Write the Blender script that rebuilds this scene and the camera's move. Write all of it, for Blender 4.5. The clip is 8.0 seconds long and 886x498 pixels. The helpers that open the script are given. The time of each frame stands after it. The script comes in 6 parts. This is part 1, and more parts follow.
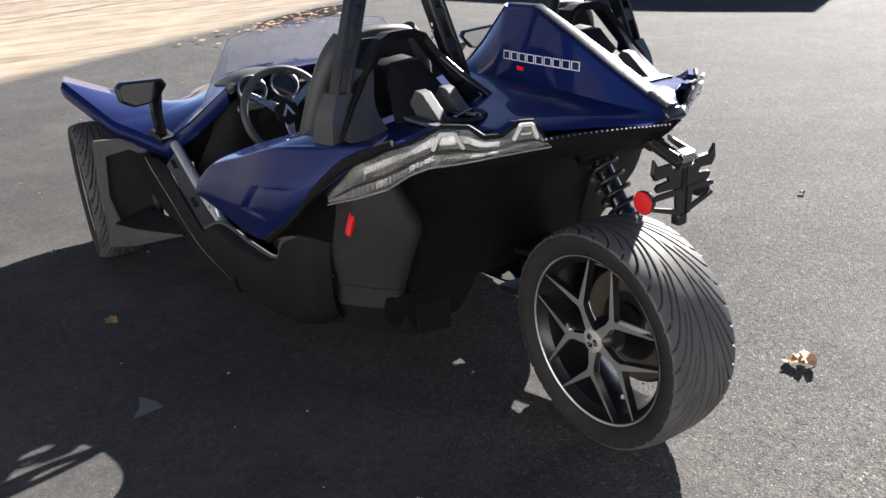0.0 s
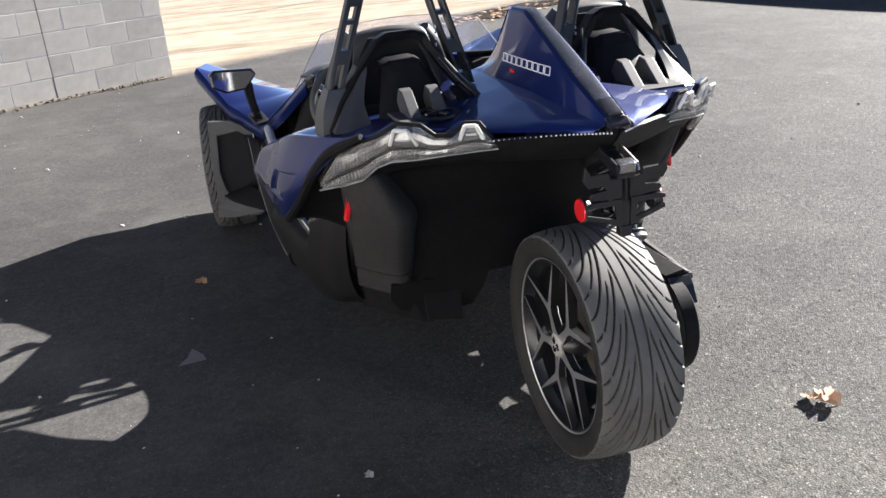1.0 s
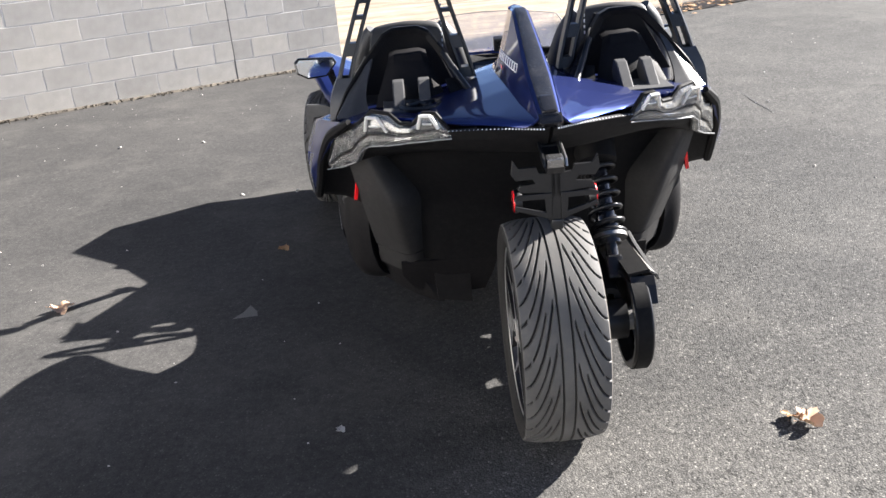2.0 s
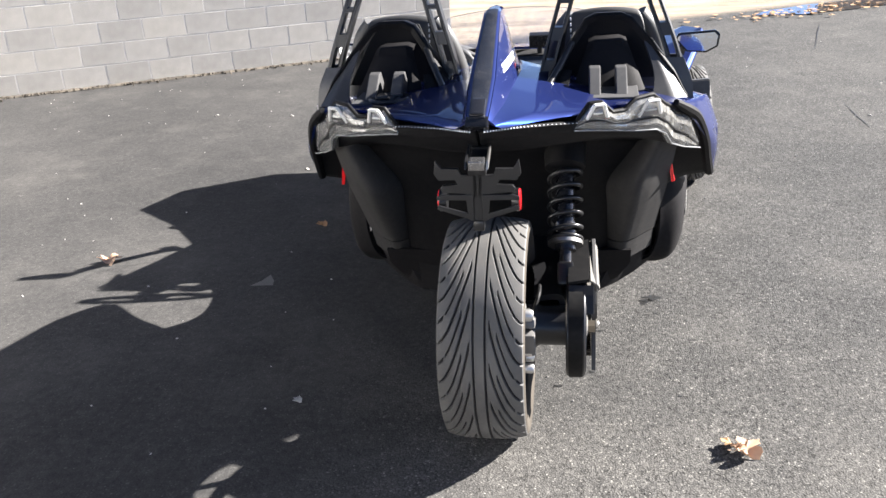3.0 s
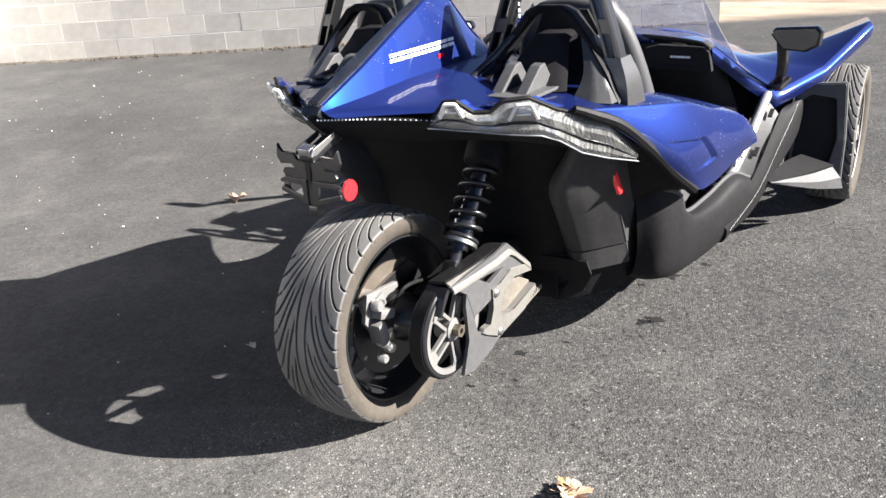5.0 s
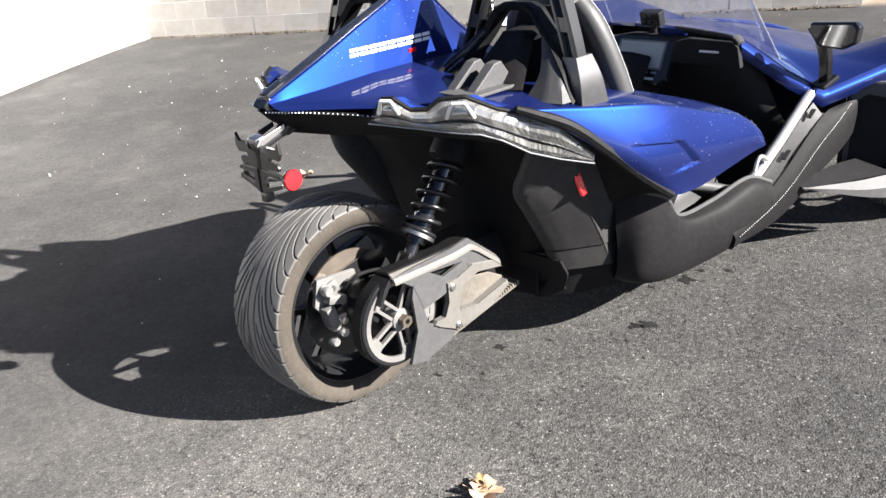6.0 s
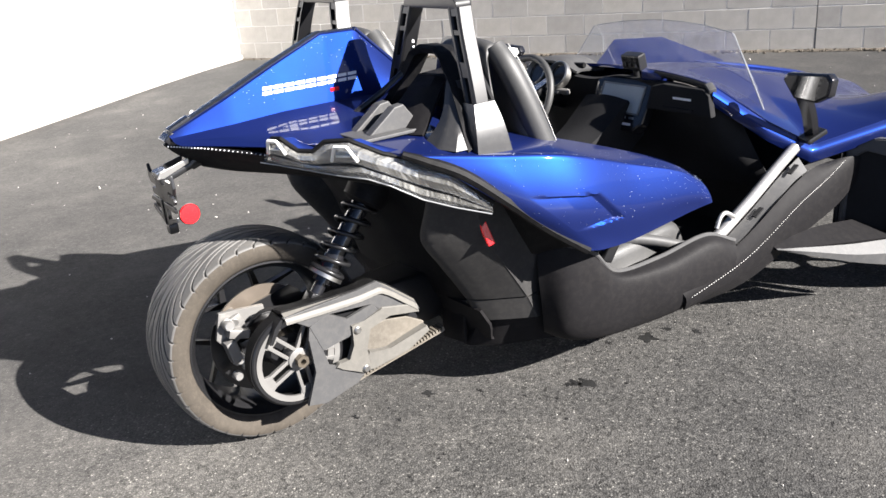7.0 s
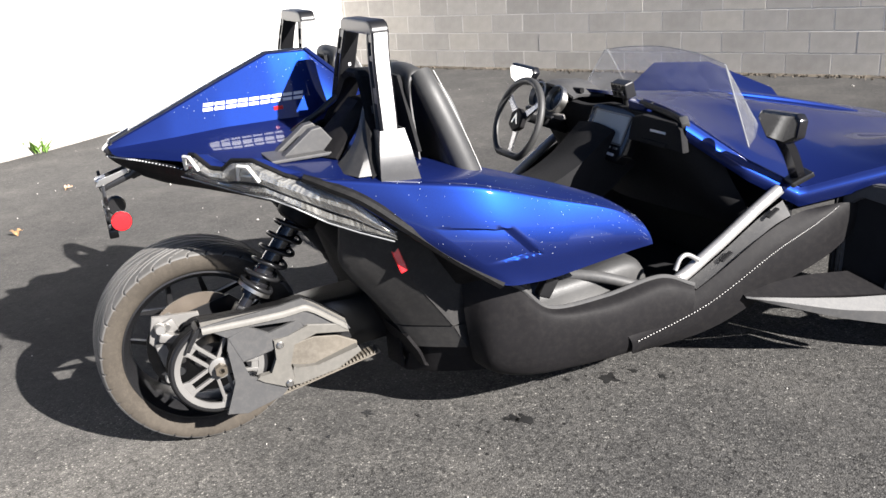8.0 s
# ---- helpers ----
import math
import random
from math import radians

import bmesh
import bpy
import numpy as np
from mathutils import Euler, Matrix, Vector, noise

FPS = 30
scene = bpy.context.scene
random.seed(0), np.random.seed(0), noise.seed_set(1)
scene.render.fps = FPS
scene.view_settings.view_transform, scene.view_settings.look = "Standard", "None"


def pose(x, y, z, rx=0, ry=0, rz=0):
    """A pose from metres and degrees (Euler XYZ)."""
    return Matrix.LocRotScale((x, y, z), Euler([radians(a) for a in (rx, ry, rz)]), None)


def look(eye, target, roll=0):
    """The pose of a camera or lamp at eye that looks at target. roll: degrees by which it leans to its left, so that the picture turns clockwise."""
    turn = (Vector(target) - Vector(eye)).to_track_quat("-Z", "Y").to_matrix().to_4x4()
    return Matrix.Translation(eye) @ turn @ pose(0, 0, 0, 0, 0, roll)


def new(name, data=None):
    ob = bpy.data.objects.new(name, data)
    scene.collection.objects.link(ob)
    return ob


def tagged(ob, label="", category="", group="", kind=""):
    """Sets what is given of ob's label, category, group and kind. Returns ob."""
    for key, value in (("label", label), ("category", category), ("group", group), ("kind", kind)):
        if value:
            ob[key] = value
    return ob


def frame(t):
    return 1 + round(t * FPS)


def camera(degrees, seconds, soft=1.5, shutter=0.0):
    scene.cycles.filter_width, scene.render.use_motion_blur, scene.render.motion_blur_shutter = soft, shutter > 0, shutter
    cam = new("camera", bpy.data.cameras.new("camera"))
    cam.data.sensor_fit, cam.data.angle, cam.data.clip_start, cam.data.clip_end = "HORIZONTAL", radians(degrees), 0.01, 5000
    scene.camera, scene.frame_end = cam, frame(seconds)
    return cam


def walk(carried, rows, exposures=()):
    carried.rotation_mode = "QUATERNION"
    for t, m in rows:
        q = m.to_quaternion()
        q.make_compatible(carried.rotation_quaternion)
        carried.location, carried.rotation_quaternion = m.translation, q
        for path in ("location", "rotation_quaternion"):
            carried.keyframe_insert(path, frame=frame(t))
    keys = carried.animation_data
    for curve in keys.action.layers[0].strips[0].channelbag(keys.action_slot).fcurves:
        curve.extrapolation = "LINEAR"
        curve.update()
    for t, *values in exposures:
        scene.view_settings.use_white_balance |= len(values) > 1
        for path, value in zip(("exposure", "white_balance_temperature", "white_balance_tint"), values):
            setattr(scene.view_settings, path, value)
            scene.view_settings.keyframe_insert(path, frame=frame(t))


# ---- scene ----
cam = camera(55.3, 8.0)
PATH = [
    (0, (-1.661, -1.614, 1.574), (-0.651, -0.071, 0.8), -3.3),
    (0.5, (-1.397, -1.766, 1.588), (-0.615, -0.093, 0.821), -3.1),
    (1, (-1.025, -2.043, 1.563), (-0.505, -0.264, 0.811), -4.5),
    (1.2, (-0.905, -2.137, 1.575), (-0.476, -0.334, 0.822), -4.9),
    (2.3, (-0.169, -2.398, 1.536), (-0.248, -0.536, 0.808), -4.6),
    (2.5, (-0.059, -2.418, 1.554), (-0.199, -0.565, 0.813), -4.1),
    (3, (0.246, -2.388, 1.558), (-0.053, -0.556, 0.815), -3.5),
    (3.5, (0.639, -2.342, 1.545), (0.132, -0.559, 0.794), -3.9),
    (4, (0.968, -2.253, 1.552), (0.31, -0.525, 0.79), -3.3),
    (4.5, (1.278, -2.061, 1.562), (0.432, -0.417, 0.8), -3.8),
    (4.7, (1.417, -1.98, 1.546), (0.473, -0.39, 0.783), -4.1),
    (5.8, (1.985, -1.581, 1.561), (0.694, -0.276, 0.766), -5.0),
    (6, (2.113, -1.481, 1.565), (0.762, -0.237, 0.773), -5.5),
    (6.5, (2.399, -1.254, 1.572), (0.923, -0.136, 0.817), -5.3),
    (7, (2.49, -0.915, 1.548), (0.94, 0.126, 0.831), -5.1),
    (7.5, (2.656, -0.604, 1.551), (1.005, 0.289, 0.859), -4.8),
    (8, (2.805, -0.31, 1.546), (1.083, 0.449, 0.869), -4.5),
]
EXPOSURES = [(0.0, 2.17), (0.5, 2.28), (1.2, 2.40), (2.3, 2.58), (3.5, 2.60), (4.7, 2.42), (6.0, 2.24), (7.0, 2.06), (8.0, 1.82)]
walk(cam, [(t, look(eye, target, roll)) for t, eye, target, roll in PATH], EXPOSURES)

# ---- world and sun ----
SUN_WAY = Vector((1.60, 0.72, 1.0)).normalized()
world = bpy.data.worlds.new("sky")
scene.world = world
world.use_nodes = True
sky = world.node_tree.nodes.new("ShaderNodeTexSky")
sky.sky_type = 'NISHITA'
sky.sun_disc = False
sky.sun_elevation = radians(29.7)
sky.sun_rotation = radians(65.8)
sky.altitude, sky.air_density, sky.dust_density, sky.ozone_density = 500.0, 0.26, 0.3, 1.0
world.node_tree.links.new(sky.outputs[0], world.node_tree.nodes["Background"].inputs[0])
world.node_tree.nodes["Background"].inputs[1].default_value = 0.058
lamp = bpy.data.lights.new("sun", 'SUN')
lamp.energy, lamp.angle, lamp.color = 5.0, radians(0.53), (1.0, 0.955, 0.912)
sun = new("sun", lamp)
sun.matrix_world = look(SUN_WAY * 30, (0, 0, 0))


# ---- materials ----
def shader(name):
    m = bpy.data.materials.new(name)
    m.use_nodes = True
    return m, m.node_tree.nodes, m.node_tree.links, m.node_tree.nodes["Principled BSDF"]


def tex(nodes, links, kind, scale, coord="Object", **opts):
    c = nodes.new("ShaderNodeTexCoord")
    t = nodes.new(kind)
    links.new(c.outputs[coord], t.inputs["Vector"])
    t.inputs["Scale"].default_value = scale
    for k, v in opts.items():
        t.inputs[k].default_value = v
    return t


def ramp(nodes, links, source, stops):
    r = nodes.new("ShaderNodeValToRGB")
    links.new(source, r.inputs[0])
    while len(r.color_ramp.elements) < len(stops):
        r.color_ramp.elements.new(0.5)
    for e, (p, c) in zip(r.color_ramp.elements, stops):
        e.position, e.color = p, (*c, 1) if len(c) == 3 else c
    return r


def blend(nodes, links, fac, a, b, mode='MIX'):
    n = nodes.new("ShaderNodeMixRGB")
    n.blend_type = mode
    for sock, v in zip(n.inputs, (fac, a, b)):
        if isinstance(v, (int, float)):
            sock.default_value = v
        elif isinstance(v, tuple):
            sock.default_value = (*v, 1)
        else:
            links.new(v, sock)
    return n.outputs[0]


def bump(nodes, links, p, height, strength, distance):
    b = nodes.new("ShaderNodeBump")
    b.inputs["Strength"].default_value, b.inputs["Distance"].default_value = strength, distance
    links.new(height, b.inputs["Height"])
    links.new(b.outputs[0], p.inputs["Normal"])
    return b


def surface(name, color, rough=0.5, metal=0.0, vary=0.15, grain=120.0, relief=0.0, coat=0.0, dust=0.0, dust_color=(0.35, 0.32, 0.28), spec=0.5, spread=0.07):
    """A plain surface with broad and fine variation, fine relief and a little dust."""
    m, nodes, links, p = shader(name)
    fine = tex(nodes, links, "ShaderNodeTexNoise", grain, Detail=4.0)
    broad = tex(nodes, links, "ShaderNodeTexNoise", 6.0, Detail=5.0)
    lo = tuple(c * (1 - vary) for c in color)
    hi = tuple(min(1, c * (1 + vary)) for c in color)
    base = ramp(nodes, links, broad.outputs[0], [(0.3, lo), (0.7, hi)]).outputs[0]
    if dust:
        d = tex(nodes, links, "ShaderNodeTexNoise", 45.0, Detail=8.0, Roughness=0.75)
        base = blend(nodes, links, ramp(nodes, links, d.outputs[0], [(0.45, (0, 0, 0)), (0.75, (dust,) * 3)]).outputs[0], base, dust_color)
    links.new(base, p.inputs["Base Color"])
    r = ramp(nodes, links, fine.outputs[0], [(0.3, (max(0, rough - spread),) * 3), (0.7, (min(1, rough + spread),) * 3)])
    links.new(r.outputs[0], p.inputs["Roughness"])
    p.inputs["Metallic"].default_value = metal
    p.inputs["Coat Weight"].default_value = coat
    p.inputs["Coat Roughness"].default_value = 0.04
    p.inputs["Specular IOR Level"].default_value = spec
    if relief:
        bump(nodes, links, p, fine.outputs[0], 0.6, relief)
    return m


def paint_material():
    """Metallic paint: a deep violet-blue body colour under bright azure flakes, with a clear coat."""
    m, nodes, links, p = shader("blue metallic paint")
    flake = tex(nodes, links, "ShaderNodeTexVoronoi", 1500.0)
    broad = tex(nodes, links, "ShaderNodeTexNoise", 5.0, Detail=4.0)
    sparkle = ramp(nodes, links, flake.outputs["Color"], [(0.0, (0.7,) * 3), (1.0, (1.3,) * 3)]).outputs[0]
    azure = ramp(nodes, links, broad.outputs[0], [(0.3, (0.0010, 0.0165, 0.122)), (0.7, (0.0012, 0.019, 0.140))]).outputs[0]
    links.new(blend(nodes, links, 1.0, azure, sparkle, 'MULTIPLY'), p.inputs["Base Color"])
    p.inputs["Metallic"].default_value = 1.0
    p.inputs["Roughness"].default_value = 0.38
    body = nodes.new("ShaderNodeBsdfPrincipled")
    body.inputs["Base Color"].default_value = (0.0058, 0.0125, 0.082, 1)
    body.inputs["Roughness"].default_value = 0.6
    body.inputs["Specular IOR Level"].default_value = 0.1
    for layer in (p, body):
        layer.inputs["Coat Weight"].default_value = 0.8
        layer.inputs["Coat IOR"].default_value = 1.42
        layer.inputs["Coat Roughness"].default_value = 0.03
    mix = nodes.new("ShaderNodeMixShader")
    mix.inputs[0].default_value = 0.52
    links.new(p.outputs[0], mix.inputs[1])
    links.new(body.outputs[0], mix.inputs[2])
    links.new(mix.outputs[0], nodes["Material Output"].inputs[0])
    return m


def asphalt_material(edge):
    """Asphalt up to the sand's edge, sand with ruts past it; edge: a point and the outward way in plan."""
    (ex, ey), (nx, ny) = edge
    m, nodes, links, p = shader("asphalt and sand")
    stones = tex(nodes, links, "ShaderNodeTexVoronoi", 160.0)
    grit = tex(nodes, links, "ShaderNodeTexNoise", 420.0, Detail=3.0)
    broad = tex(nodes, links, "ShaderNodeTexNoise", 0.55, Detail=6.0, Roughness=0.6)
    mid = tex(nodes, links, "ShaderNodeTexNoise", 4.0, Detail=6.0, Roughness=0.65)
    stone = ramp(nodes, links, stones.outputs["Color"], [(0.0, (0.050,) * 3), (0.5, (0.088, 0.087, 0.087)), (0.82, (0.120, 0.119, 0.116)), (1.0, (0.36, 0.355, 0.34))]).outputs[0]
    place = nodes.new("ShaderNodeTexCoord")
    axes = nodes.new("ShaderNodeSeparateXYZ")
    links.new(place.outputs["Object"], axes.inputs[0])
    patch = tex(nodes, links, "ShaderNodeTexNoise", 0.8, Detail=5.0)
    lane = nodes.new("ShaderNodeMath")
    lane.operation = 'MULTIPLY_ADD'
    links.new(patch.outputs[0], lane.inputs[0])
    lane.inputs[1].default_value = 1.6
    links.new(axes.outputs["X"], lane.inputs[2])
    coarse = nodes.new("ShaderNodeMapRange")
    links.new(lane.outputs[0], coarse.inputs[0])
    for k, v in enumerate((0.2, 1.3, 0.25, 1.0)):
        coarse.inputs[k + 1].default_value = v
    tar = ramp(nodes, links, stones.outputs["Distance"], [(0.25, (1.0,) * 3), (0.75, (0.35,) * 3)]).outputs[0]
    c = blend(nodes, links, 0.8, stone, tar, 'MULTIPLY')
    c = blend(nodes, links, coarse.outputs[0], (0.044, 0.0436, 0.044), c)
    # grazing sheen put into the colour: coarse asphalt grows paler towards low y
    sheen = nodes.new("ShaderNodeMath")
    sheen.operation = 'MULTIPLY_ADD'
    links.new(patch.outputs[0], sheen.inputs[0])
    sheen.inputs[1].default_value = 1.5
    links.new(axes.outputs["Y"], sheen.inputs[2])
    fade = nodes.new("ShaderNodeMapRange")
    links.new(sheen.outputs[0], fade.inputs[0])
    for k, v in enumerate((1.9, -0.2, 0.0, 1.0)):
        fade.inputs[k + 1].default_value = v
    both = nodes.new("ShaderNodeMath")
    both.operation = 'MULTIPLY'
    links.new(fade.outputs[0], both.inputs[0])
    links.new(coarse.outputs[0], both.inputs[1])
    c = blend(nodes, links, both.outputs[0], c, blend(nodes, links, 1.0, c, (1.52, 1.50, 1.46), 'MULTIPLY'))
    c = blend(nodes, links, 1.0, c, ramp(nodes, links, broad.outputs[0], [(0.3, (0.75,) * 3), (0.7, (1.25, 1.23, 1.2))]).outputs[0], 'MULTIPLY')
    c = blend(nodes, links, 1.0, c, ramp(nodes, links, mid.outputs[0], [(0.3, (0.85,) * 3), (0.72, (1.15, 1.14, 1.12))]).outputs[0], 'MULTIPLY')
    clump = tex(nodes, links, "ShaderNodeTexNoise", 34.0, Detail=4.0, Roughness=0.6)
    c = blend(nodes, links, 1.0, c, ramp(nodes, links, clump.outputs[0], [(0.3, (0.80,) * 3), (0.7, (1.2, 1.19, 1.17))]).outputs[0], 'MULTIPLY')
    pits = tex(nodes, links, "ShaderNodeTexNoise", 62.0, Detail=3.0, Roughness=0.55)
    # pits get their shade as a darker colour, besides the bump below
    pit = ramp(nodes, links, pits.outputs[0], [(0.36, (0.52,) * 3), (0.43, (1.0,) * 3)]).outputs[0]
    c = blend(nodes, links, coarse.outputs[0], c, blend(nodes, links, 1.0, c, pit, 'MULTIPLY'))
    chips = tex(nodes, links, "ShaderNodeTexVoronoi", 85.0)
    shade = ramp(nodes, links, chips.outputs["Color"], [(0.0, (0.66,) * 3), (0.6, (1.0,) * 3), (0.88, (1.15,) * 3), (1.0, (1.75, 1.72, 1.66))]).outputs[0]
    c = blend(nodes, links, coarse.outputs[0], c, blend(nodes, links, 1.0, c, shade, 'MULTIPLY'))
    scuff = tex(nodes, links, "ShaderNodeTexNoise", 10.0, Detail=7.0, Roughness=0.7)
    c = blend(nodes, links, ramp(nodes, links, scuff.outputs[0], [(0.66, (0, 0, 0)), (0.74, (0.5,) * 3)]).outputs[0], c, (0.19, 0.185, 0.175))
    dust = tex(nodes, links, "ShaderNodeTexNoise", 1.3, Detail=8.0, Roughness=0.7)
    c = blend(nodes, links, ramp(nodes, links, dust.outputs[0], [(0.5, (0, 0, 0)), (0.85, (0.4,) * 3)]).outputs[0], c, (0.17, 0.16, 0.145))
    # sand
    grain = tex(nodes, links, "ShaderNodeTexNoise", 260.0, Detail=3.0)
    ruts = tex(nodes, links, "ShaderNodeTexNoise", 2.2, Detail=7.0, Roughness=0.6)
    sand = ramp(nodes, links, ruts.outputs[0], [(0.3, (0.29, 0.23, 0.165)), (0.55, (0.375, 0.305, 0.228)), (0.75, (0.44, 0.368, 0.285))]).outputs[0]
    sand = blend(nodes, links, 1.0, sand, ramp(nodes, links, grain.outputs[0], [(0.3, (0.75,) * 3), (0.7, (1.2,) * 3)]).outputs[0], 'MULTIPLY')
    # rut lines along the sand, their streaks of shade drawn as darker colour
    way = nodes.new("ShaderNodeMapping")
    way.inputs["Rotation"].default_value = (0, 0, math.atan2(nx, -ny))
    way.inputs["Scale"].default_value = (0.35, 3.2, 1.0)
    links.new(place.outputs["Object"], way.inputs["Vector"])
    track = nodes.new("ShaderNodeTexNoise")
    links.new(way.outputs[0], track.inputs["Vector"])
    track.inputs["Scale"].default_value, track.inputs["Detail"].default_value, track.inputs["Roughness"].default_value = 1.0, 6.0, 0.65
    sand = blend(nodes, links, 1.0, sand, ramp(nodes, links, track.outputs[0], [(0.36, (0.55, 0.54, 0.53)), (0.5, (0.95,) * 3), (0.66, (1.12,) * 3)]).outputs[0], 'MULTIPLY')
    co = nodes.new("ShaderNodeTexCoord")
    cut = nodes.new("ShaderNodeVectorMath")
    cut.operation = 'DOT_PRODUCT'
    links.new(co.outputs["Object"], cut.inputs[0])
    cut.inputs[1].default_value = (nx, ny, 0)
    wob = tex(nodes, links, "ShaderNodeTexNoise", 3.5, Detail=10.0, Roughness=0.75)
    add = nodes.new("ShaderNodeMath")
    add.operation = 'MULTIPLY_ADD'
    links.new(wob.outputs[0], add.inputs[0])
    add.inputs[1].default_value = 0.35
    links.new(cut.outputs["Value"], add.inputs[2])
    base = nx * ex + ny * ey + 0.175
    sel = nodes.new("ShaderNodeMapRange")
    links.new(add.outputs[0], sel.inputs[0])
    sel.inputs[1].default_value, sel.inputs[2].default_value = base - 0.22, base + 0.22
    links.new(blend(nodes, links, sel.outputs[0], c, sand), p.inputs["Base Color"])
    rough = blend(nodes, links, sel.outputs[0], (0.88,) * 3, (0.95,) * 3)
    links.new(rough, p.inputs["Roughness"])
    p.inputs["Specular IOR Level"].default_value = 0.22
    inv = nodes.new("ShaderNodeMath")
    inv.operation = 'SUBTRACT'
    inv.inputs[0].default_value = 1.0
    links.new(stones.outputs["Distance"], inv.inputs[1])
    h = nodes.new("ShaderNodeMath")
    h.operation = 'MULTIPLY_ADD'
    links.new(grit.outputs[0], h.inputs[0])
    h.inputs[1].default_value = 0.4
    links.new(inv.outputs[0], h.inputs[2])
    dent = nodes.new("ShaderNodeMath")
    dent.operation = 'MULTIPLY_ADD'
    links.new(pit, dent.inputs[0])
    dent.inputs[1].default_value = 1.0
    links.new(h.outputs[0], dent.inputs[2])
    rise = nodes.new("ShaderNodeMath")
    rise.operation = 'MULTIPLY'
    links.new(dent.outputs[0], rise.inputs[0])
    links.new(coarse.outputs[0], rise.inputs[1])
    bump(nodes, links, p, rise.outputs[0], 0.75, 0.0035)
    p.inputs["Diffuse Roughness"].default_value = 0.3
    return m


def block_material(name, lo, hi, piece=True):
    m, nodes, links, p = shader(name)
    pores = tex(nodes, links, "ShaderNodeTexNoise", 300.0, Detail=4.0)
    blot = tex(nodes, links, "ShaderNodeTexNoise", 7.0, Detail=7.0, Roughness=0.65)
    c = ramp(nodes, links, blot.outputs[0], [(0.3, lo), (0.7, hi)]).outputs[0]
    if piece:
        info = nodes.new("ShaderNodeObjectInfo")
        c = blend(nodes, links, 1.0, c, ramp(nodes, links, info.outputs["Random"], [(0.0, (0.86, 0.85, 0.84)), (0.5, (1.0, 0.99, 0.98)), (1.0, (1.08, 1.06, 1.02))]).outputs[0], 'MULTIPLY')
    c = blend(nodes, links, 1.0, c, ramp(nodes, links, pores.outputs[0], [(0.35, (0.85,) * 3), (0.6, (1.05,) * 3)]).outputs[0], 'MULTIPLY')
    links.new(c, p.inputs["Base Color"])
    p.inputs["Roughness"].default_value = 0.85
    bump(nodes, links, p, pores.outputs[0], 0.5, 0.002)
    return m


def clear_material(name, tint, gloss, haze, crinkle=0.0, haze_color=(0.8, 0.8, 0.8)):
    """Thin clear plastic or glass: see-through, with a mirror coat and a little haze."""
    m, nodes, links, p = shader(name)
    nodes.remove(p)
    clear = nodes.new("ShaderNodeBsdfTransparent")
    clear.inputs[0].default_value = (*tint, 1)
    shine = nodes.new("ShaderNodeBsdfGlossy")
    shine.inputs["Roughness"].default_value = 0.04 if not crinkle else 0.12
    veil = nodes.new("ShaderNodeBsdfDiffuse")
    veil.inputs[0].default_value = (*haze_color, 1)
    fres = nodes.new("ShaderNodeLayerWeight")
    fres.inputs[0].default_value = 0.5
    power = nodes.new("ShaderNodeMath")
    power.operation = 'POWER'
    links.new(fres.outputs["Facing"], power.inputs[0])
    power.inputs[1].default_value = 3.5
    gain = nodes.new("ShaderNodeMath")
    gain.operation = 'MULTIPLY_ADD'
    links.new(power.outputs[0], gain.inputs[0])
    gain.inputs[1].default_value, gain.inputs[2].default_value = 0.7 * gloss, 0.03 * gloss
    one, two = nodes.new("ShaderNodeMixShader"), nodes.new("ShaderNodeMixShader")
    spots = tex(nodes, links, "ShaderNodeTexNoise", 22.0, Detail=8.0, Roughness=0.7)
    links.new(ramp(nodes, links, spots.outputs[0], [(0.35, (haze * 0.4,) * 3), (0.75, (haze * 1.6,) * 3)]).outputs[0], one.inputs[0])
    links.new(clear.outputs[0], one.inputs[1])
    links.new(veil.outputs[0], one.inputs[2])
    links.new(gain.outputs[0], two.inputs[0])
    links.new(one.outputs[0], two.inputs[1])
    links.new(shine.outputs[0], two.inputs[2])
    if crinkle:
        c = tex(nodes, links, "ShaderNodeTexNoise", 38.0, Detail=5.0, Distortion=1.5)
        b = nodes.new("ShaderNodeBump")
        b.inputs["Strength"].default_value, b.inputs["Distance"].default_value = 0.9, crinkle
        links.new(c.outputs[0], b.inputs["Height"])
        for n in (shine, veil, fres):
            links.new(b.outputs[0], n.inputs["Normal"])
    links.new(two.outputs[0], nodes["Material Output"].inputs[0])
    return m


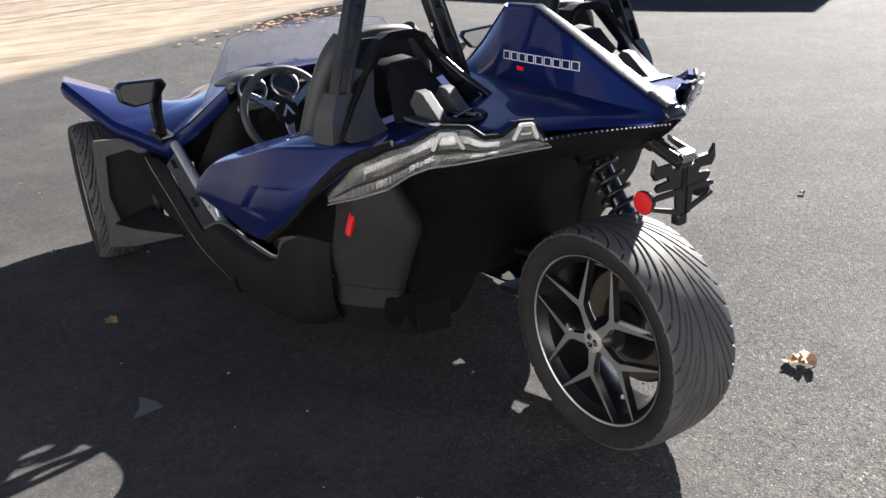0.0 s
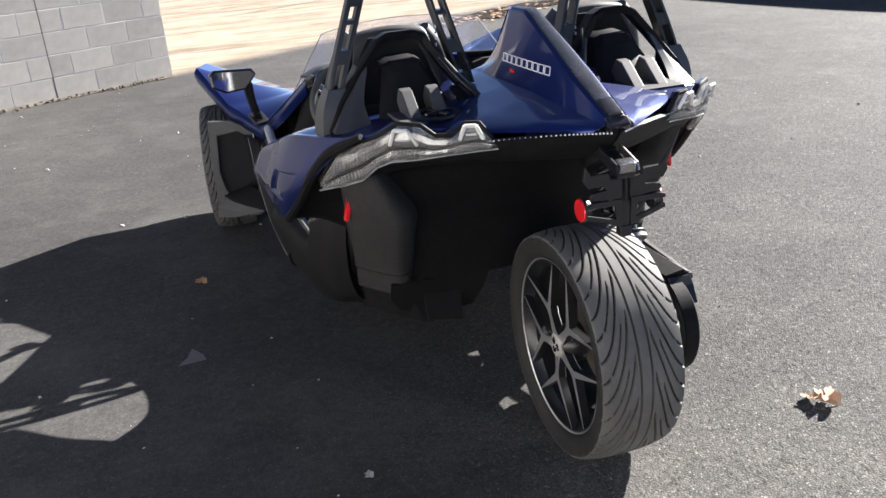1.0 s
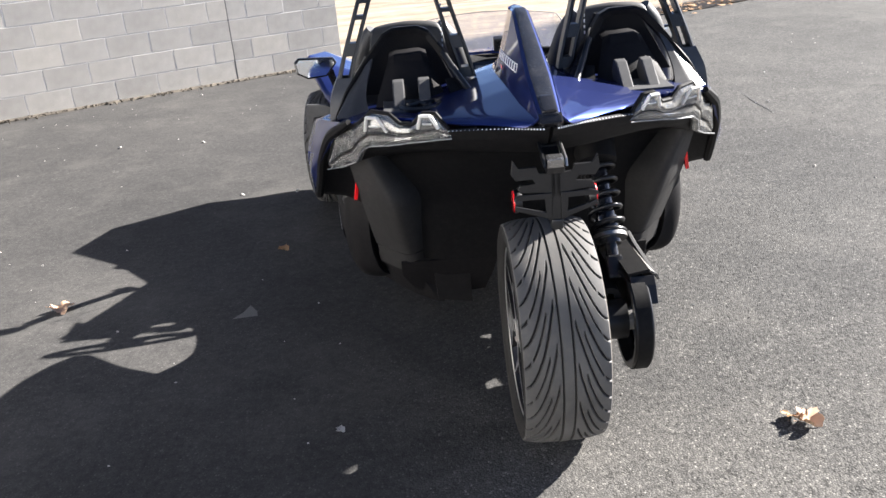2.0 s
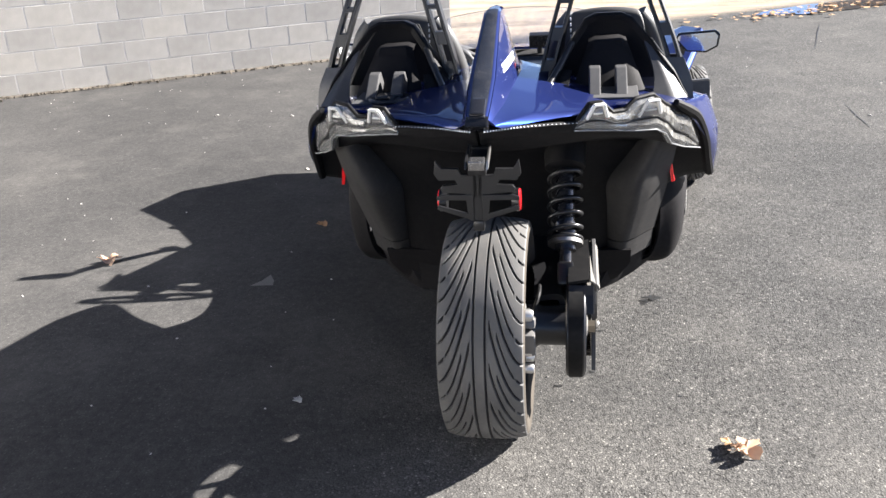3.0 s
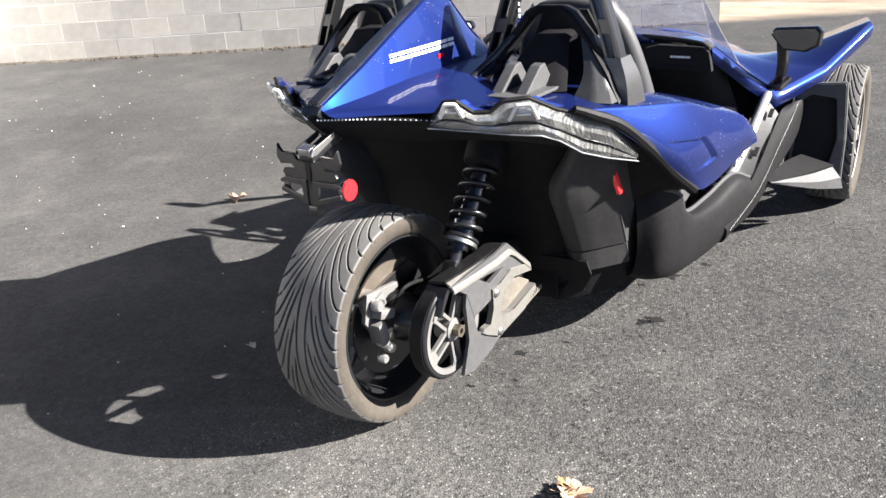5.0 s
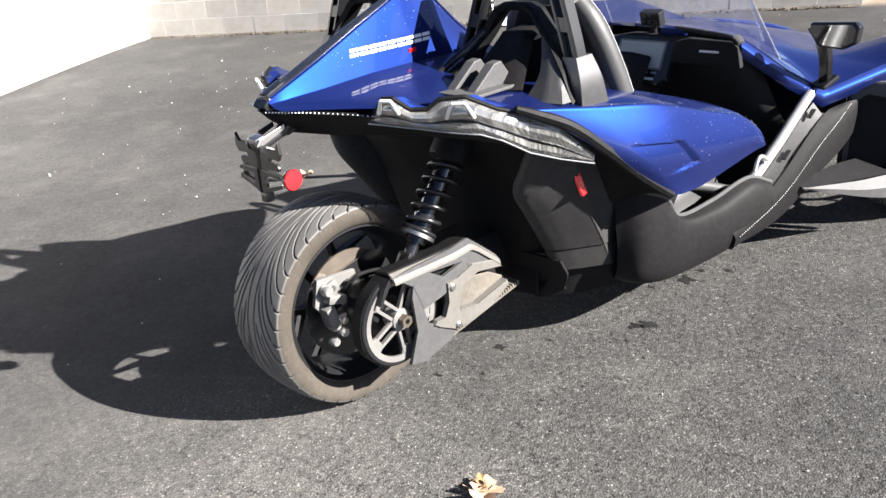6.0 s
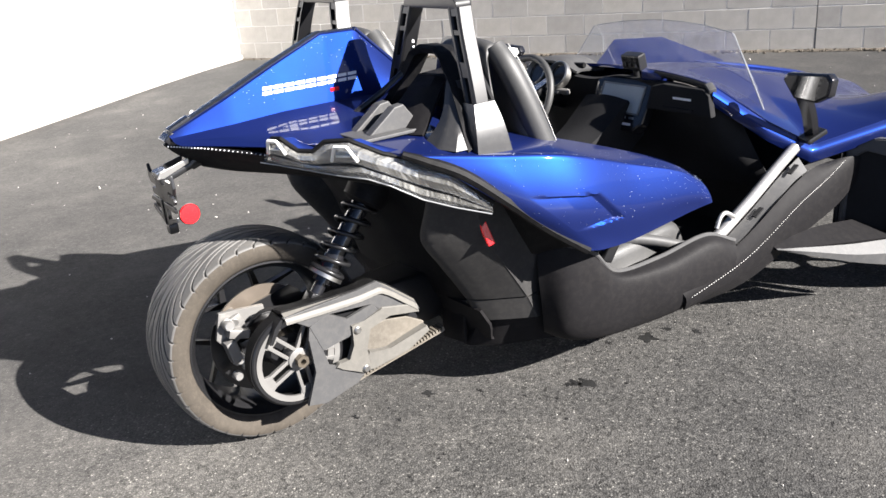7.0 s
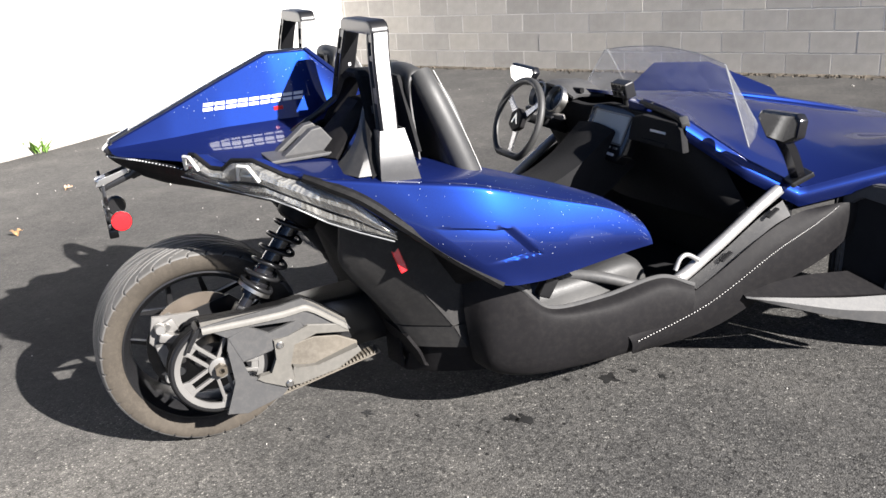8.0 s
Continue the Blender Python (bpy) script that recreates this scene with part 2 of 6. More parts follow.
def film_material():
    """Clear film pulled in tight ribs over the lamp: see-through with pale streaks and many small glints."""
    m, nodes, links, p = shader("crinkled clear film over lamp")
    nodes.remove(p)
    co = nodes.new("ShaderNodeTexCoord")
    turn = nodes.new("ShaderNodeMapping")
    turn.inputs["Rotation"].default_value = (0.0, radians(62), radians(52))
    turn.inputs["Scale"].default_value = (420.0, 16.0, 16.0)
    links.new(co.outputs["Object"], turn.inputs["Vector"])
    ribs = nodes.new("ShaderNodeTexNoise")
    links.new(turn.outputs[0], ribs.inputs["Vector"])
    ribs.inputs["Scale"].default_value, ribs.inputs["Detail"].default_value, ribs.inputs["Distortion"].default_value = 1.0, 4.0, 0.6
    fold = tex(nodes, links, "ShaderNodeTexNoise", 70.0, Detail=6.0, Distortion=1.6)
    add = nodes.new("ShaderNodeMath")
    add.operation = 'MULTIPLY_ADD'
    links.new(fold.outputs[0], add.inputs[0])
    add.inputs[1].default_value = 1.5
    links.new(ribs.outputs[0], add.inputs[2])
    b = nodes.new("ShaderNodeBump")
    b.inputs["Strength"].default_value, b.inputs["Distance"].default_value = 0.35, 0.0014
    links.new(add.outputs[0], b.inputs["Height"])
    clear = nodes.new("ShaderNodeBsdfTransparent")
    clear.inputs[0].default_value = (0.93, 0.935, 0.94, 1)
    veil = nodes.new("ShaderNodeBsdfDiffuse")
    veil.inputs[0].default_value = (0.73, 0.715, 0.67, 1)
    shine = nodes.new("ShaderNodeBsdfGlossy")
    shine.inputs["Roughness"].default_value = 0.06
    for n in (veil, shine):
        links.new(b.outputs[0], n.inputs["Normal"])
    one, two = nodes.new("ShaderNodeMixShader"), nodes.new("ShaderNodeMixShader")
    links.new(ramp(nodes, links, ribs.outputs[0], [(0.44, (0.05,) * 3), (0.66, (0.24,) * 3)]).outputs[0], one.inputs[0])
    links.new(clear.outputs[0], one.inputs[1])
    links.new(veil.outputs[0], one.inputs[2])
    two.inputs[0].default_value = 0.11
    links.new(one.outputs[0], two.inputs[1])
    links.new(shine.outputs[0], two.inputs[2])
    links.new(two.outputs[0], nodes["Material Output"].inputs[0])
    return m


PAINT = paint_material()
BLACK = surface("black textured plastic", (0.0048, 0.0048, 0.0055), 0.6, grain=500, relief=0.0006, dust=0.025, spec=0.16)
GLOSS = surface("black gloss plastic", (0.012, 0.012, 0.014), 0.2, vary=0.1, coat=0.4)
SATIN = surface("satin black metal", (0.012, 0.012, 0.013), 0.30, metal=0.0, grain=700, spread=0.03)
HOOP = surface("satin black powder coat", (0.009, 0.009, 0.010), 0.36, grain=700, spread=0.03, spec=0.45)
INNER = surface("dark cockpit liner", (0.015, 0.015, 0.016), 0.85, relief=0.0006, spec=0.15)
GREY = surface("grey plastic shroud", (0.056, 0.056, 0.057), 0.55, vary=0.08, grain=400, relief=0.0004, dust=0.08, spec=0.35)
CHARCOAL = surface("charcoal moulded plastic", (0.0105, 0.0100, 0.0108), 0.58, vary=0.08, grain=500, relief=0.0006, dust=0.02, spec=0.10)
GREY_PLASTIC = surface("faded black textured plastic", (0.030, 0.0293, 0.0293), 0.6, vary=0.1, grain=500, relief=0.0006, dust=0.05, spec=0.15)
DUSTY = surface("brown-stained grey plastic", (0.105, 0.092, 0.074), 0.6, vary=0.2, grain=300, dust=0.2)
BUTTRESS = surface("satin grey-black plastic", (0.024, 0.024, 0.025), 0.38, vary=0.1, grain=400, relief=0.0003, dust=0.05, spec=0.8)
TRIM = surface("worn blue-black gloss trim", (0.016, 0.018, 0.024), 0.22, vary=0.2, grain=300, dust=0.06, spec=0.6)
PALE = surface("weathered light grey plastic", (0.105, 0.100, 0.090), 0.55, vary=0.1, grain=300, relief=0.0004, dust=0.12)
ALU = surface("machined aluminium", (0.66, 0.65, 0.63), 0.34, metal=0.85, vary=0.06, grain=900, spread=0.03)
STEEL = surface("brushed steel", (0.50, 0.49, 0.47), 0.36, metal=1.0, vary=0.12, grain=900, spread=0.04)
CAP = surface("pale satin wheel cap", (0.40, 0.375, 0.345), 0.45, metal=0.2, vary=0.08, grain=600)
RUST = surface("rusty brake disc", (0.155, 0.130, 0.105), 0.45, metal=0.6, vary=0.3, grain=200)
BRONZE = surface("dull bronze steel", (0.22, 0.19, 0.15), 0.38, metal=0.8, vary=0.2, grain=600, spread=0.04)
RUBBER = surface("tyre rubber", (0.018, 0.0172, 0.0165), 0.7, vary=0.15, grain=300, relief=0.0005, dust=0.3, dust_color=(0.052, 0.048, 0.043), spec=0.3)
PALE_RUBBER = surface("pale brown tyre side", (0.054, 0.0465, 0.038), 0.85, vary=0.16, grain=300, relief=0.0005, dust=0.4, dust_color=(0.115, 0.097, 0.077), spec=0.2)
TREAD = surface("worn tyre tread", (0.092, 0.090, 0.087), 0.62, vary=0.22, grain=300, relief=0.0005, dust=0.35, dust_color=(0.15, 0.132, 0.11), spec=0.4)
VINYL = surface("black vinyl", (0.042, 0.042, 0.042), 0.52, grain=350, relief=0.0008, dust=0.03)
THREAD = surface("white thread", (0.55, 0.54, 0.52), 0.8)
RED = surface("red reflector", (0.72, 0.015, 0.02), 0.22, vary=0.08, grain=600, relief=0.0008, coat=0.6)
CAST = surface("pale cast alloy", (0.185, 0.18, 0.172), 0.42, metal=0.35, vary=0.14, grain=500, relief=0.0004, spread=0.04)
SILVER = surface("satin silver paint", (0.55, 0.54, 0.53), 0.35, metal=0.7, vary=0.06)
WHITE = surface("white marking", (0.78, 0.78, 0.80), 0.5, vary=0.04)
DARKCHROME = surface("dark chrome", (0.34, 0.34, 0.345), 0.22, metal=0.9, vary=0.08)
# the display's lit look is put into a pale base colour
SCREEN = surface("pale display glass", (0.40, 0.42, 0.41), 0.2, vary=0.1, coat=0.2)
MIRROR = surface("mirror glass", (0.85, 0.86, 0.87), 0.02, metal=1.0, vary=0.01)
LEAF = surface("dry brown leaf", (0.36, 0.21, 0.10), 0.7, vary=0.4, grain=90, relief=0.001)
LEAF_PALE = surface("pale dry leaf", (0.44, 0.29, 0.19), 0.7, vary=0.35, grain=90, relief=0.001)
WEED = surface("green weed leaf", (0.10, 0.19, 0.03), 0.6, vary=0.35)
OIL = surface("oily wet asphalt", (0.018, 0.018, 0.018), 0.45, vary=0.3, grain=200, relief=0.002)
CHIP = surface("pale grit", (0.45, 0.43, 0.40), 0.8, vary=0.3)
REFLECTOR = surface("smoky lamp bowl", (0.035, 0.035, 0.036), 0.3, metal=0.3, vary=0.4, grain=120, relief=0.002)
GUIDE = surface("milky light guide", (0.68, 0.67, 0.63), 0.35, vary=0.12, grain=300, coat=0.5)
# windscreen veil is wet haze plus bright reflections painted as pale diffuse
GLASS = clear_material("clear windscreen", (0.95, 0.955, 0.96), 0.8, 0.15)
SIDEPANE = clear_material("hazy windscreen side", (0.92, 0.93, 0.94), 1.0, 0.06, haze_color=(0.75, 0.77, 0.8))
EDGE = surface("frosted plastic edge", (0.24, 0.245, 0.25), 0.3, vary=0.2, grain=60, coat=0.5)
FILM = film_material()
# drops are opaque and pale, so their sun glint is in the colour
DROP = surface("water drop", (0.45, 0.50, 0.62), 0.08, vary=0.02, coat=1.0)
BLOCK = block_material("grey concrete block", (0.37, 0.352, 0.325), (0.48, 0.46, 0.428))
MORTAR = block_material("pale mortar", (0.60, 0.585, 0.55), (0.70, 0.685, 0.655), piece=False)
DIRT = surface("dark leaf dirt", (0.085, 0.072, 0.056), 0.9, vary=0.45, grain=120, relief=0.003)
CAULK = surface("dark joint caulk", (0.06, 0.06, 0.06), 0.8)
WHITEWALL = block_material("white painted masonry", (0.68, 0.67, 0.645), (0.76, 0.75, 0.73), piece=False)
FOOTING = block_material("bare concrete footing", (0.28, 0.26, 0.23), (0.38, 0.36, 0.33), piece=False)
PUDDLE = surface("muddy water", (0.055, 0.042, 0.026), 0.06, vary=0.2, coat=1.0)
BARK = surface("grey tree bark", (0.13, 0.11, 0.09), 0.9, vary=0.35, grain=60, relief=0.004)


# ---- mesh helpers ----
def finish(bm, sharp=38):
    bmesh.ops.remove_doubles(bm, verts=bm.verts, dist=0.00005)
    bmesh.ops.recalc_face_normals(bm, faces=bm.faces)
    limit = radians(sharp)
    for f in bm.faces:
        f.smooth = True
    for e in bm.edges:
        e.smooth = False
        if len(e.link_faces) == 2:
            turn = e.calc_face_angle(0)
            a, b = (f.calc_area() for f in e.link_faces)
            e.smooth = turn < limit and not (turn > 0.14 and max(a, b) > 6 * min(a, b))
    return bm


def part(name, bm, material, parent=None, label="", sharp=38):
    finish(bm, sharp)
    me = bpy.data.meshes.new(name)
    bm.to_mesh(me)
    bm.free()
    for m in material if isinstance(material, (list, tuple)) else (material,):
        me.materials.append(m)
    ob = new(name, me)
    if parent is not None:
        ob.parent = parent
    if label:
        ob["label"] = label
    return ob


def spline(points, n):
    """n + 1 points along a smooth line through the given ones."""
    pts = [Vector(p) for p in points]
    out = []
    for i in range(n + 1):
        u = i / n * (len(pts) - 1)
        k = min(int(u), len(pts) - 2)
        t = u - k
        b, c = pts[k], pts[k + 1]
        a = pts[k - 1] if k else 2 * b - c
        d = pts[k + 2] if k + 2 < len(pts) else 2 * c - b
        out.append(0.5 * (2 * b + (c - a) * t + (2 * a - 5 * b + 4 * c - d) * t * t + (3 * b - 3 * c + d - a) * t ** 3))
    return out


def straight(points, n):
    pts = [Vector(p) for p in points]
    out = []
    for i in range(n + 1):
        u = i / n * (len(pts) - 1)
        k = min(int(u), len(pts) - 2)
        out.append(pts[k].lerp(pts[k + 1], u - k))
    return out


def sheet(rows, nu, nv, thick, s=1, across=spline, along=spline, push=None):
    """A smooth panel through rows of points, with thickness. s = -1 mirrors it. push moves the dense points."""
    lines = [across(r, nu) for r in rows]
    cols = [along([l[j] for l in lines], nv) for j in range(nu + 1)]
    bm = bmesh.new()
    grid = []
    for j in range(nu + 1):
        line = []
        for i in range(nv + 1):
            p = cols[j][i].copy()
            if push:
                p = push(p, j / nu, i / nv)
            line.append(bm.verts.new((p.x * s, p.y, p.z)))
        grid.append(line)
    for j in range(nu):
        for i in range(nv):
            a, b, c, d = grid[j][i], grid[j + 1][i], grid[j + 1][i + 1], grid[j][i + 1]
            if len({tuple(round(q, 5) for q in v.co) for v in (a, b, c, d)}) == 4:
                bm.faces.new((a, b, c, d))
    bmesh.ops.remove_doubles(bm, verts=bm.verts, dist=0.0001)
    bmesh.ops.recalc_face_normals(bm, faces=bm.faces)
    if thick:
        bmesh.ops.solidify(bm, geom=bm.faces[:], thickness=thick)
    return bm


def prism(outline, depth, m=None, bevel=0.0, bm=None):
    """An outline in the plane x, y, drawn out along z by depth, then moved by m."""
    bm = bm or bmesh.new()
    lo = [bm.verts.new((x, y, 0)) for x, y in outline]
    hi = [bm.verts.new((x, y, depth)) for x, y in outline]
    faces = [bm.faces.new(lo[::-1]), bm.faces.new(hi)]
    n = len(lo)
    for i in range(n):
        faces.append(bm.faces.new((lo[i], lo[(i + 1) % n], hi[(i + 1) % n], hi[i])))
    if bevel:
        edges = {e for f in faces for e in f.edges}
        made = bmesh.ops.bevel(bm, geom=list(edges), offset=bevel, segments=2, affect='EDGES', profile=0.6)
        verts = {v for f in made["faces"] for v in f.verts} | {v for v in lo + hi if v.is_valid}
    else:
        verts = set(lo + hi)
    if m is not None:
        bmesh.ops.transform(bm, matrix=m, verts=[v for v in verts if v.is_valid])
    return bm


def plane_yz(x, s=1):
    """Sets an outline given as (y, z) in the plane x; depth goes outwards."""
    return Matrix(((0, 0, s, x * s), (1, 0, 0, 0), (0, 1, 0, 0), (0, 0, 0, 1)))


def plane_xz(y, s=1):
    """Sets an outline given as (x, z) in the plane y; depth goes to the rear."""
    return Matrix(((s, 0, 0, 0), (0, 0, -1, y), (0, 1, 0, 0), (0, 0, 0, 1)))


def box(size, m, bevel=0.003, bm=None):
    x, y, z = (v / 2 for v in size)
    return prism([(-x, -y), (x, -y), (x, y), (-x, y)], size[2], m @ Matrix.Translation((0, 0, -z)), bevel, bm)


def tube(points, radius, sides=12, bm=None, closed=False, s=1):
    """A round bar along the points; radius a number or one per point."""
    bm = bm or bmesh.new()
    pts = [Vector((p[0] * s, p[1], p[2])) for p in points]
    n = len(pts)
    rad = radius if isinstance(radius, (list, tuple)) else [radius] * n
    rings, ref = [], None
    for i, p in enumerate(pts):
        before, after = (pts[(i - 1) % n], pts[(i + 1) % n]) if closed else (pts[max(i - 1, 0)], pts[min(i + 1, n - 1)])
        way = (after - before).normalized()
        if ref is None:
            ref = way.orthogonal().normalized()
        ref = (ref - way * ref.dot(way)).normalized()
        side = way.cross(ref)
        rings.append([bm.verts.new(p + (ref * math.cos(a) + side * math.sin(a)) * rad[i]) for a in (2 * math.pi * k / sides for k in range(sides))])
    for i in range(n if closed else n - 1):
        a, b = rings[i], rings[(i + 1) % n]
        for k in range(sides):
            bm.faces.new((a[k], a[(k + 1) % sides], b[(k + 1) % sides], b[k]))
    if not closed:
        bm.faces.new(rings[0][::-1])
        bm.faces.new(rings[-1])
    return bm


def turned(profile, sides, m=None, closed=False, bm=None):
    """Points (radius, along) turned about the local z axis."""
    bm = bm or bmesh.new()
    rings = []
    for r, h in profile:
        rings.append([bm.verts.new((r * math.cos(a), r * math.sin(a), h)) for a in (2 * math.pi * k / sides for k in range(sides))])
    pairs = list(zip(rings, rings[1:])) + ([(rings[-1], rings[0])] if closed else [])
    for a, b in pairs:
        for k in range(sides):
            bm.faces.new((a[k], a[(k + 1) % sides], b[(k + 1) % sides], b[k]))
    if not closed:
        for ring, (r, h) in ((rings[0], profile[0]), (rings[-1], profile[-1])):
            if r > 0.0005:
                bm.faces.new(ring)
    if m is not None:
        bmesh.ops.transform(bm, matrix=m, verts=[v for ring in rings for v in ring])
    return bm


def axle(x, y, z, s=1):
    """Turns a turned shape's axis to the car's right (s = 1) or left."""
    return Matrix.Translation((x, y, z)) @ Matrix.Rotation(radians(90 * s), 4, 'Y')


# ---- ground ----
WALL_O = Vector((-2.134, 6.612, 0.0))
WALL_D = Vector((-0.871, -0.491, 0.0))
WALL_N = Vector((0.491, -0.871, 0.0))


def ground_z(x, y):
    """The lot is level by the vehicle and rises a little towards the block wall."""
    far = (Vector((x, y, 0)) - WALL_O).dot(WALL_N)
    k = min(1.0, max(0.0, 1 - far / 5.0))
    return 0.14 * k * k * (3 - 2 * k) - 0.010


def build_ground():
    def steps(lo, hi, fine):
        a = list(np.arange(lo, hi, fine))
        out, d = [], fine
        v = hi
        while v < 1500:
            out.append(v)
            d *= 1.35
            v += d
        back, d, v = [], fine, lo
        while v > -1500:
            d *= 1.35
            v -= d
            back.append(v)
        return back[::-1] + a + out
    xs, ys = steps(-10, 8, 0.35), steps(-5, 14, 0.35)
    verts = [(x, y, ground_z(x, y) + (0.012 * noise.noise((x * 0.5, y * 0.5, 3)) if abs(x) > 3 or abs(y) > 4 else 0)) for y in ys for x in xs]
    w = len(xs)
    faces = [(j * w + i, j * w + i + 1, (j + 1) * w + i + 1, (j + 1) * w + i) for j in range(len(ys) - 1) for i in range(w - 1)]
    me = bpy.data.meshes.new("ground")
    me.from_pydata(verts, [], faces)
    me.polygons.foreach_set("use_smooth", [True] * len(faces))
    me.materials.append(asphalt_material(((WALL_O.x - 0.15 * WALL_N.x, WALL_O.y - 0.15 * WALL_N.y), (-WALL_N.x, -WALL_N.y))))
    return tagged(new("ground", me), "worn grey asphalt lot giving way to pale sand", "ground", kind="structure")


build_ground()


# ---- the three-wheeler ----
car = new("three_wheeler")
car.matrix_world = pose(0, 0, 0, 0, 0, -0.5)
tagged(car, "blue open-top three-wheeled roadster with black trim parked on asphalt", "three-wheeler")


def groove_depth(s, x, half, pitch):
    """Depth of the tread pattern at s along the circumference and x across."""
    a = abs(x)
    if abs(a - 0.0175 * half / 0.125) < 0.0026:
        return 0.008
    reach = half - 0.024

    def lane(u):
        u = min(1.0, max(0.0, u))
        return 0.25 * (1 - (1 - u) ** 1.75), 0.25 * 1.75 * (1 - u) ** 0.75 / reach
    u = (a - 0.024) / reach
    if u < 0:
        return 0.0
    g, slope = lane(u)
    for off, lo, hi, wide in ((0.0, 0.02, 1.2, 0.0022), (0.5, 0.26, 0.74, 0.0015), (0.5, 0.80, 1.2, 0.0024)):
        if lo < u < hi:
            d = (s - g - off * pitch + (0.5 * pitch if x > 0 else 0)) % pitch
            d = min(d, pitch - d)
            d /= math.sqrt(1 + slope * slope)
            if d < wide + 0.0016:
                return 0.0075 * min(1.0, (wide + 0.0016 - d) / 0.0022)
    return 0.0


def tyre_mesh(R, W, rim, turns, lanes):
    half = W / 2
    side = [(-half + 0.044, rim - 0.004), (-half + 0.026, rim + 0.004), (-half + 0.013, rim + 0.018), (-half + 0.006, rim + 0.036), (-half + 0.003, R - 0.032), (-half + 0.007, R - 0.0185)]
    xs = [(-half + 0.010) + (W - 0.020) * k / lanes for k in range(lanes + 1)]
    flat = [(x, R - 0.016 * (abs(x) / half) ** 3) for x in xs]
    prof = side + flat + [(-x, r) for x, r in side[::-1]]
    prof += [(half - 0.046, rim - 0.004), (half - 0.044, rim + 0.03), (0, R - 0.03), (-half + 0.044, rim + 0.03), (-half + 0.046, rim - 0.004)]
    pitch = 2 * math.pi * R / 18
    verts, n, cut = [], len(prof), set()
    for i in range(turns):
        th = 2 * math.pi * i / turns
        for k, (x, r) in enumerate(prof):
            if 6 <= k < 6 + len(flat):
                deep = groove_depth(R * th, x, half - 0.008, pitch)
                r -= deep
                if deep > 0.004:
                    cut.add(i * n + k)
            elif k in (5, len(side) + len(flat)):
                r -= 0.6 * groove_depth(R * th, math.copysign(half - 0.012, x), half - 0.008, pitch)
            verts.append((x, r * math.cos(th), r * math.sin(th)))
    faces = [(i * n + k, i * n + (k + 1) % n, ((i + 1) % turns) * n + (k + 1) % n, ((i + 1) % turns) * n + k) for i in range(turns) for k in range(n)]
    me = bpy.data.meshes.new("tyre")
    me.from_pydata(verts, [], faces)
    # sides at +x get a paler, browner rubber than those at -x
    for m in (RUBBER, TREAD, PALE_RUBBER):
        me.materials.append(m)
    # groove faces take the dark rubber, which puts their shade into the colour
    me.polygons.foreach_set("material_index", [0 if sum(v in cut for v in faces[i * n + k]) > 2 else 1 if 5 <= k < 6 + len(flat) else 2 if 6 + len(flat) <= k < 12 + len(flat) else 0 for i in range(turns) for k in range(n)])
    me.polygons.foreach_set("use_smooth", [not 6 <= k < 5 + len(flat) for _ in range(turns) for k in range(n)])
    me.update()
    return me


def spoke_outline(rim, spread):
    """A forked spoke seen face on, root at the hub."""
    arms = []
    for a in (1, -1):
        tip = Vector((math.cos(spread * a), math.sin(spread * a))) * (rim - 0.002)
        arms.append(tip)
    fork = Vector((rim * 0.42, 0))
    out = [(0.030, -0.019), (rim * 0.20, -0.0118), (rim * 0.34, -0.0105)]
    lo, hi = arms[1], arms[0]
    t = (lo - fork).normalized()
    nrm = Vector((-t.y, t.x))
    out += [tuple(fork - nrm * 0.0068 + t * 0.010), tuple(lo - nrm * 0.0056), tuple(lo + nrm * 0.0046), (rim * 0.42 + 0.013, 0.0)]
    t = (hi - fork).normalized()
    nrm = Vector((-t.y, t.x))
    out += [tuple(hi - nrm * 0.0046), tuple(hi + nrm * 0.0056), tuple(fork + nrm * 0.0068 + t * 0.010), (rim * 0.34, 0.0105), (rim * 0.20, 0.0118), (0.030, 0.019)]
    return out


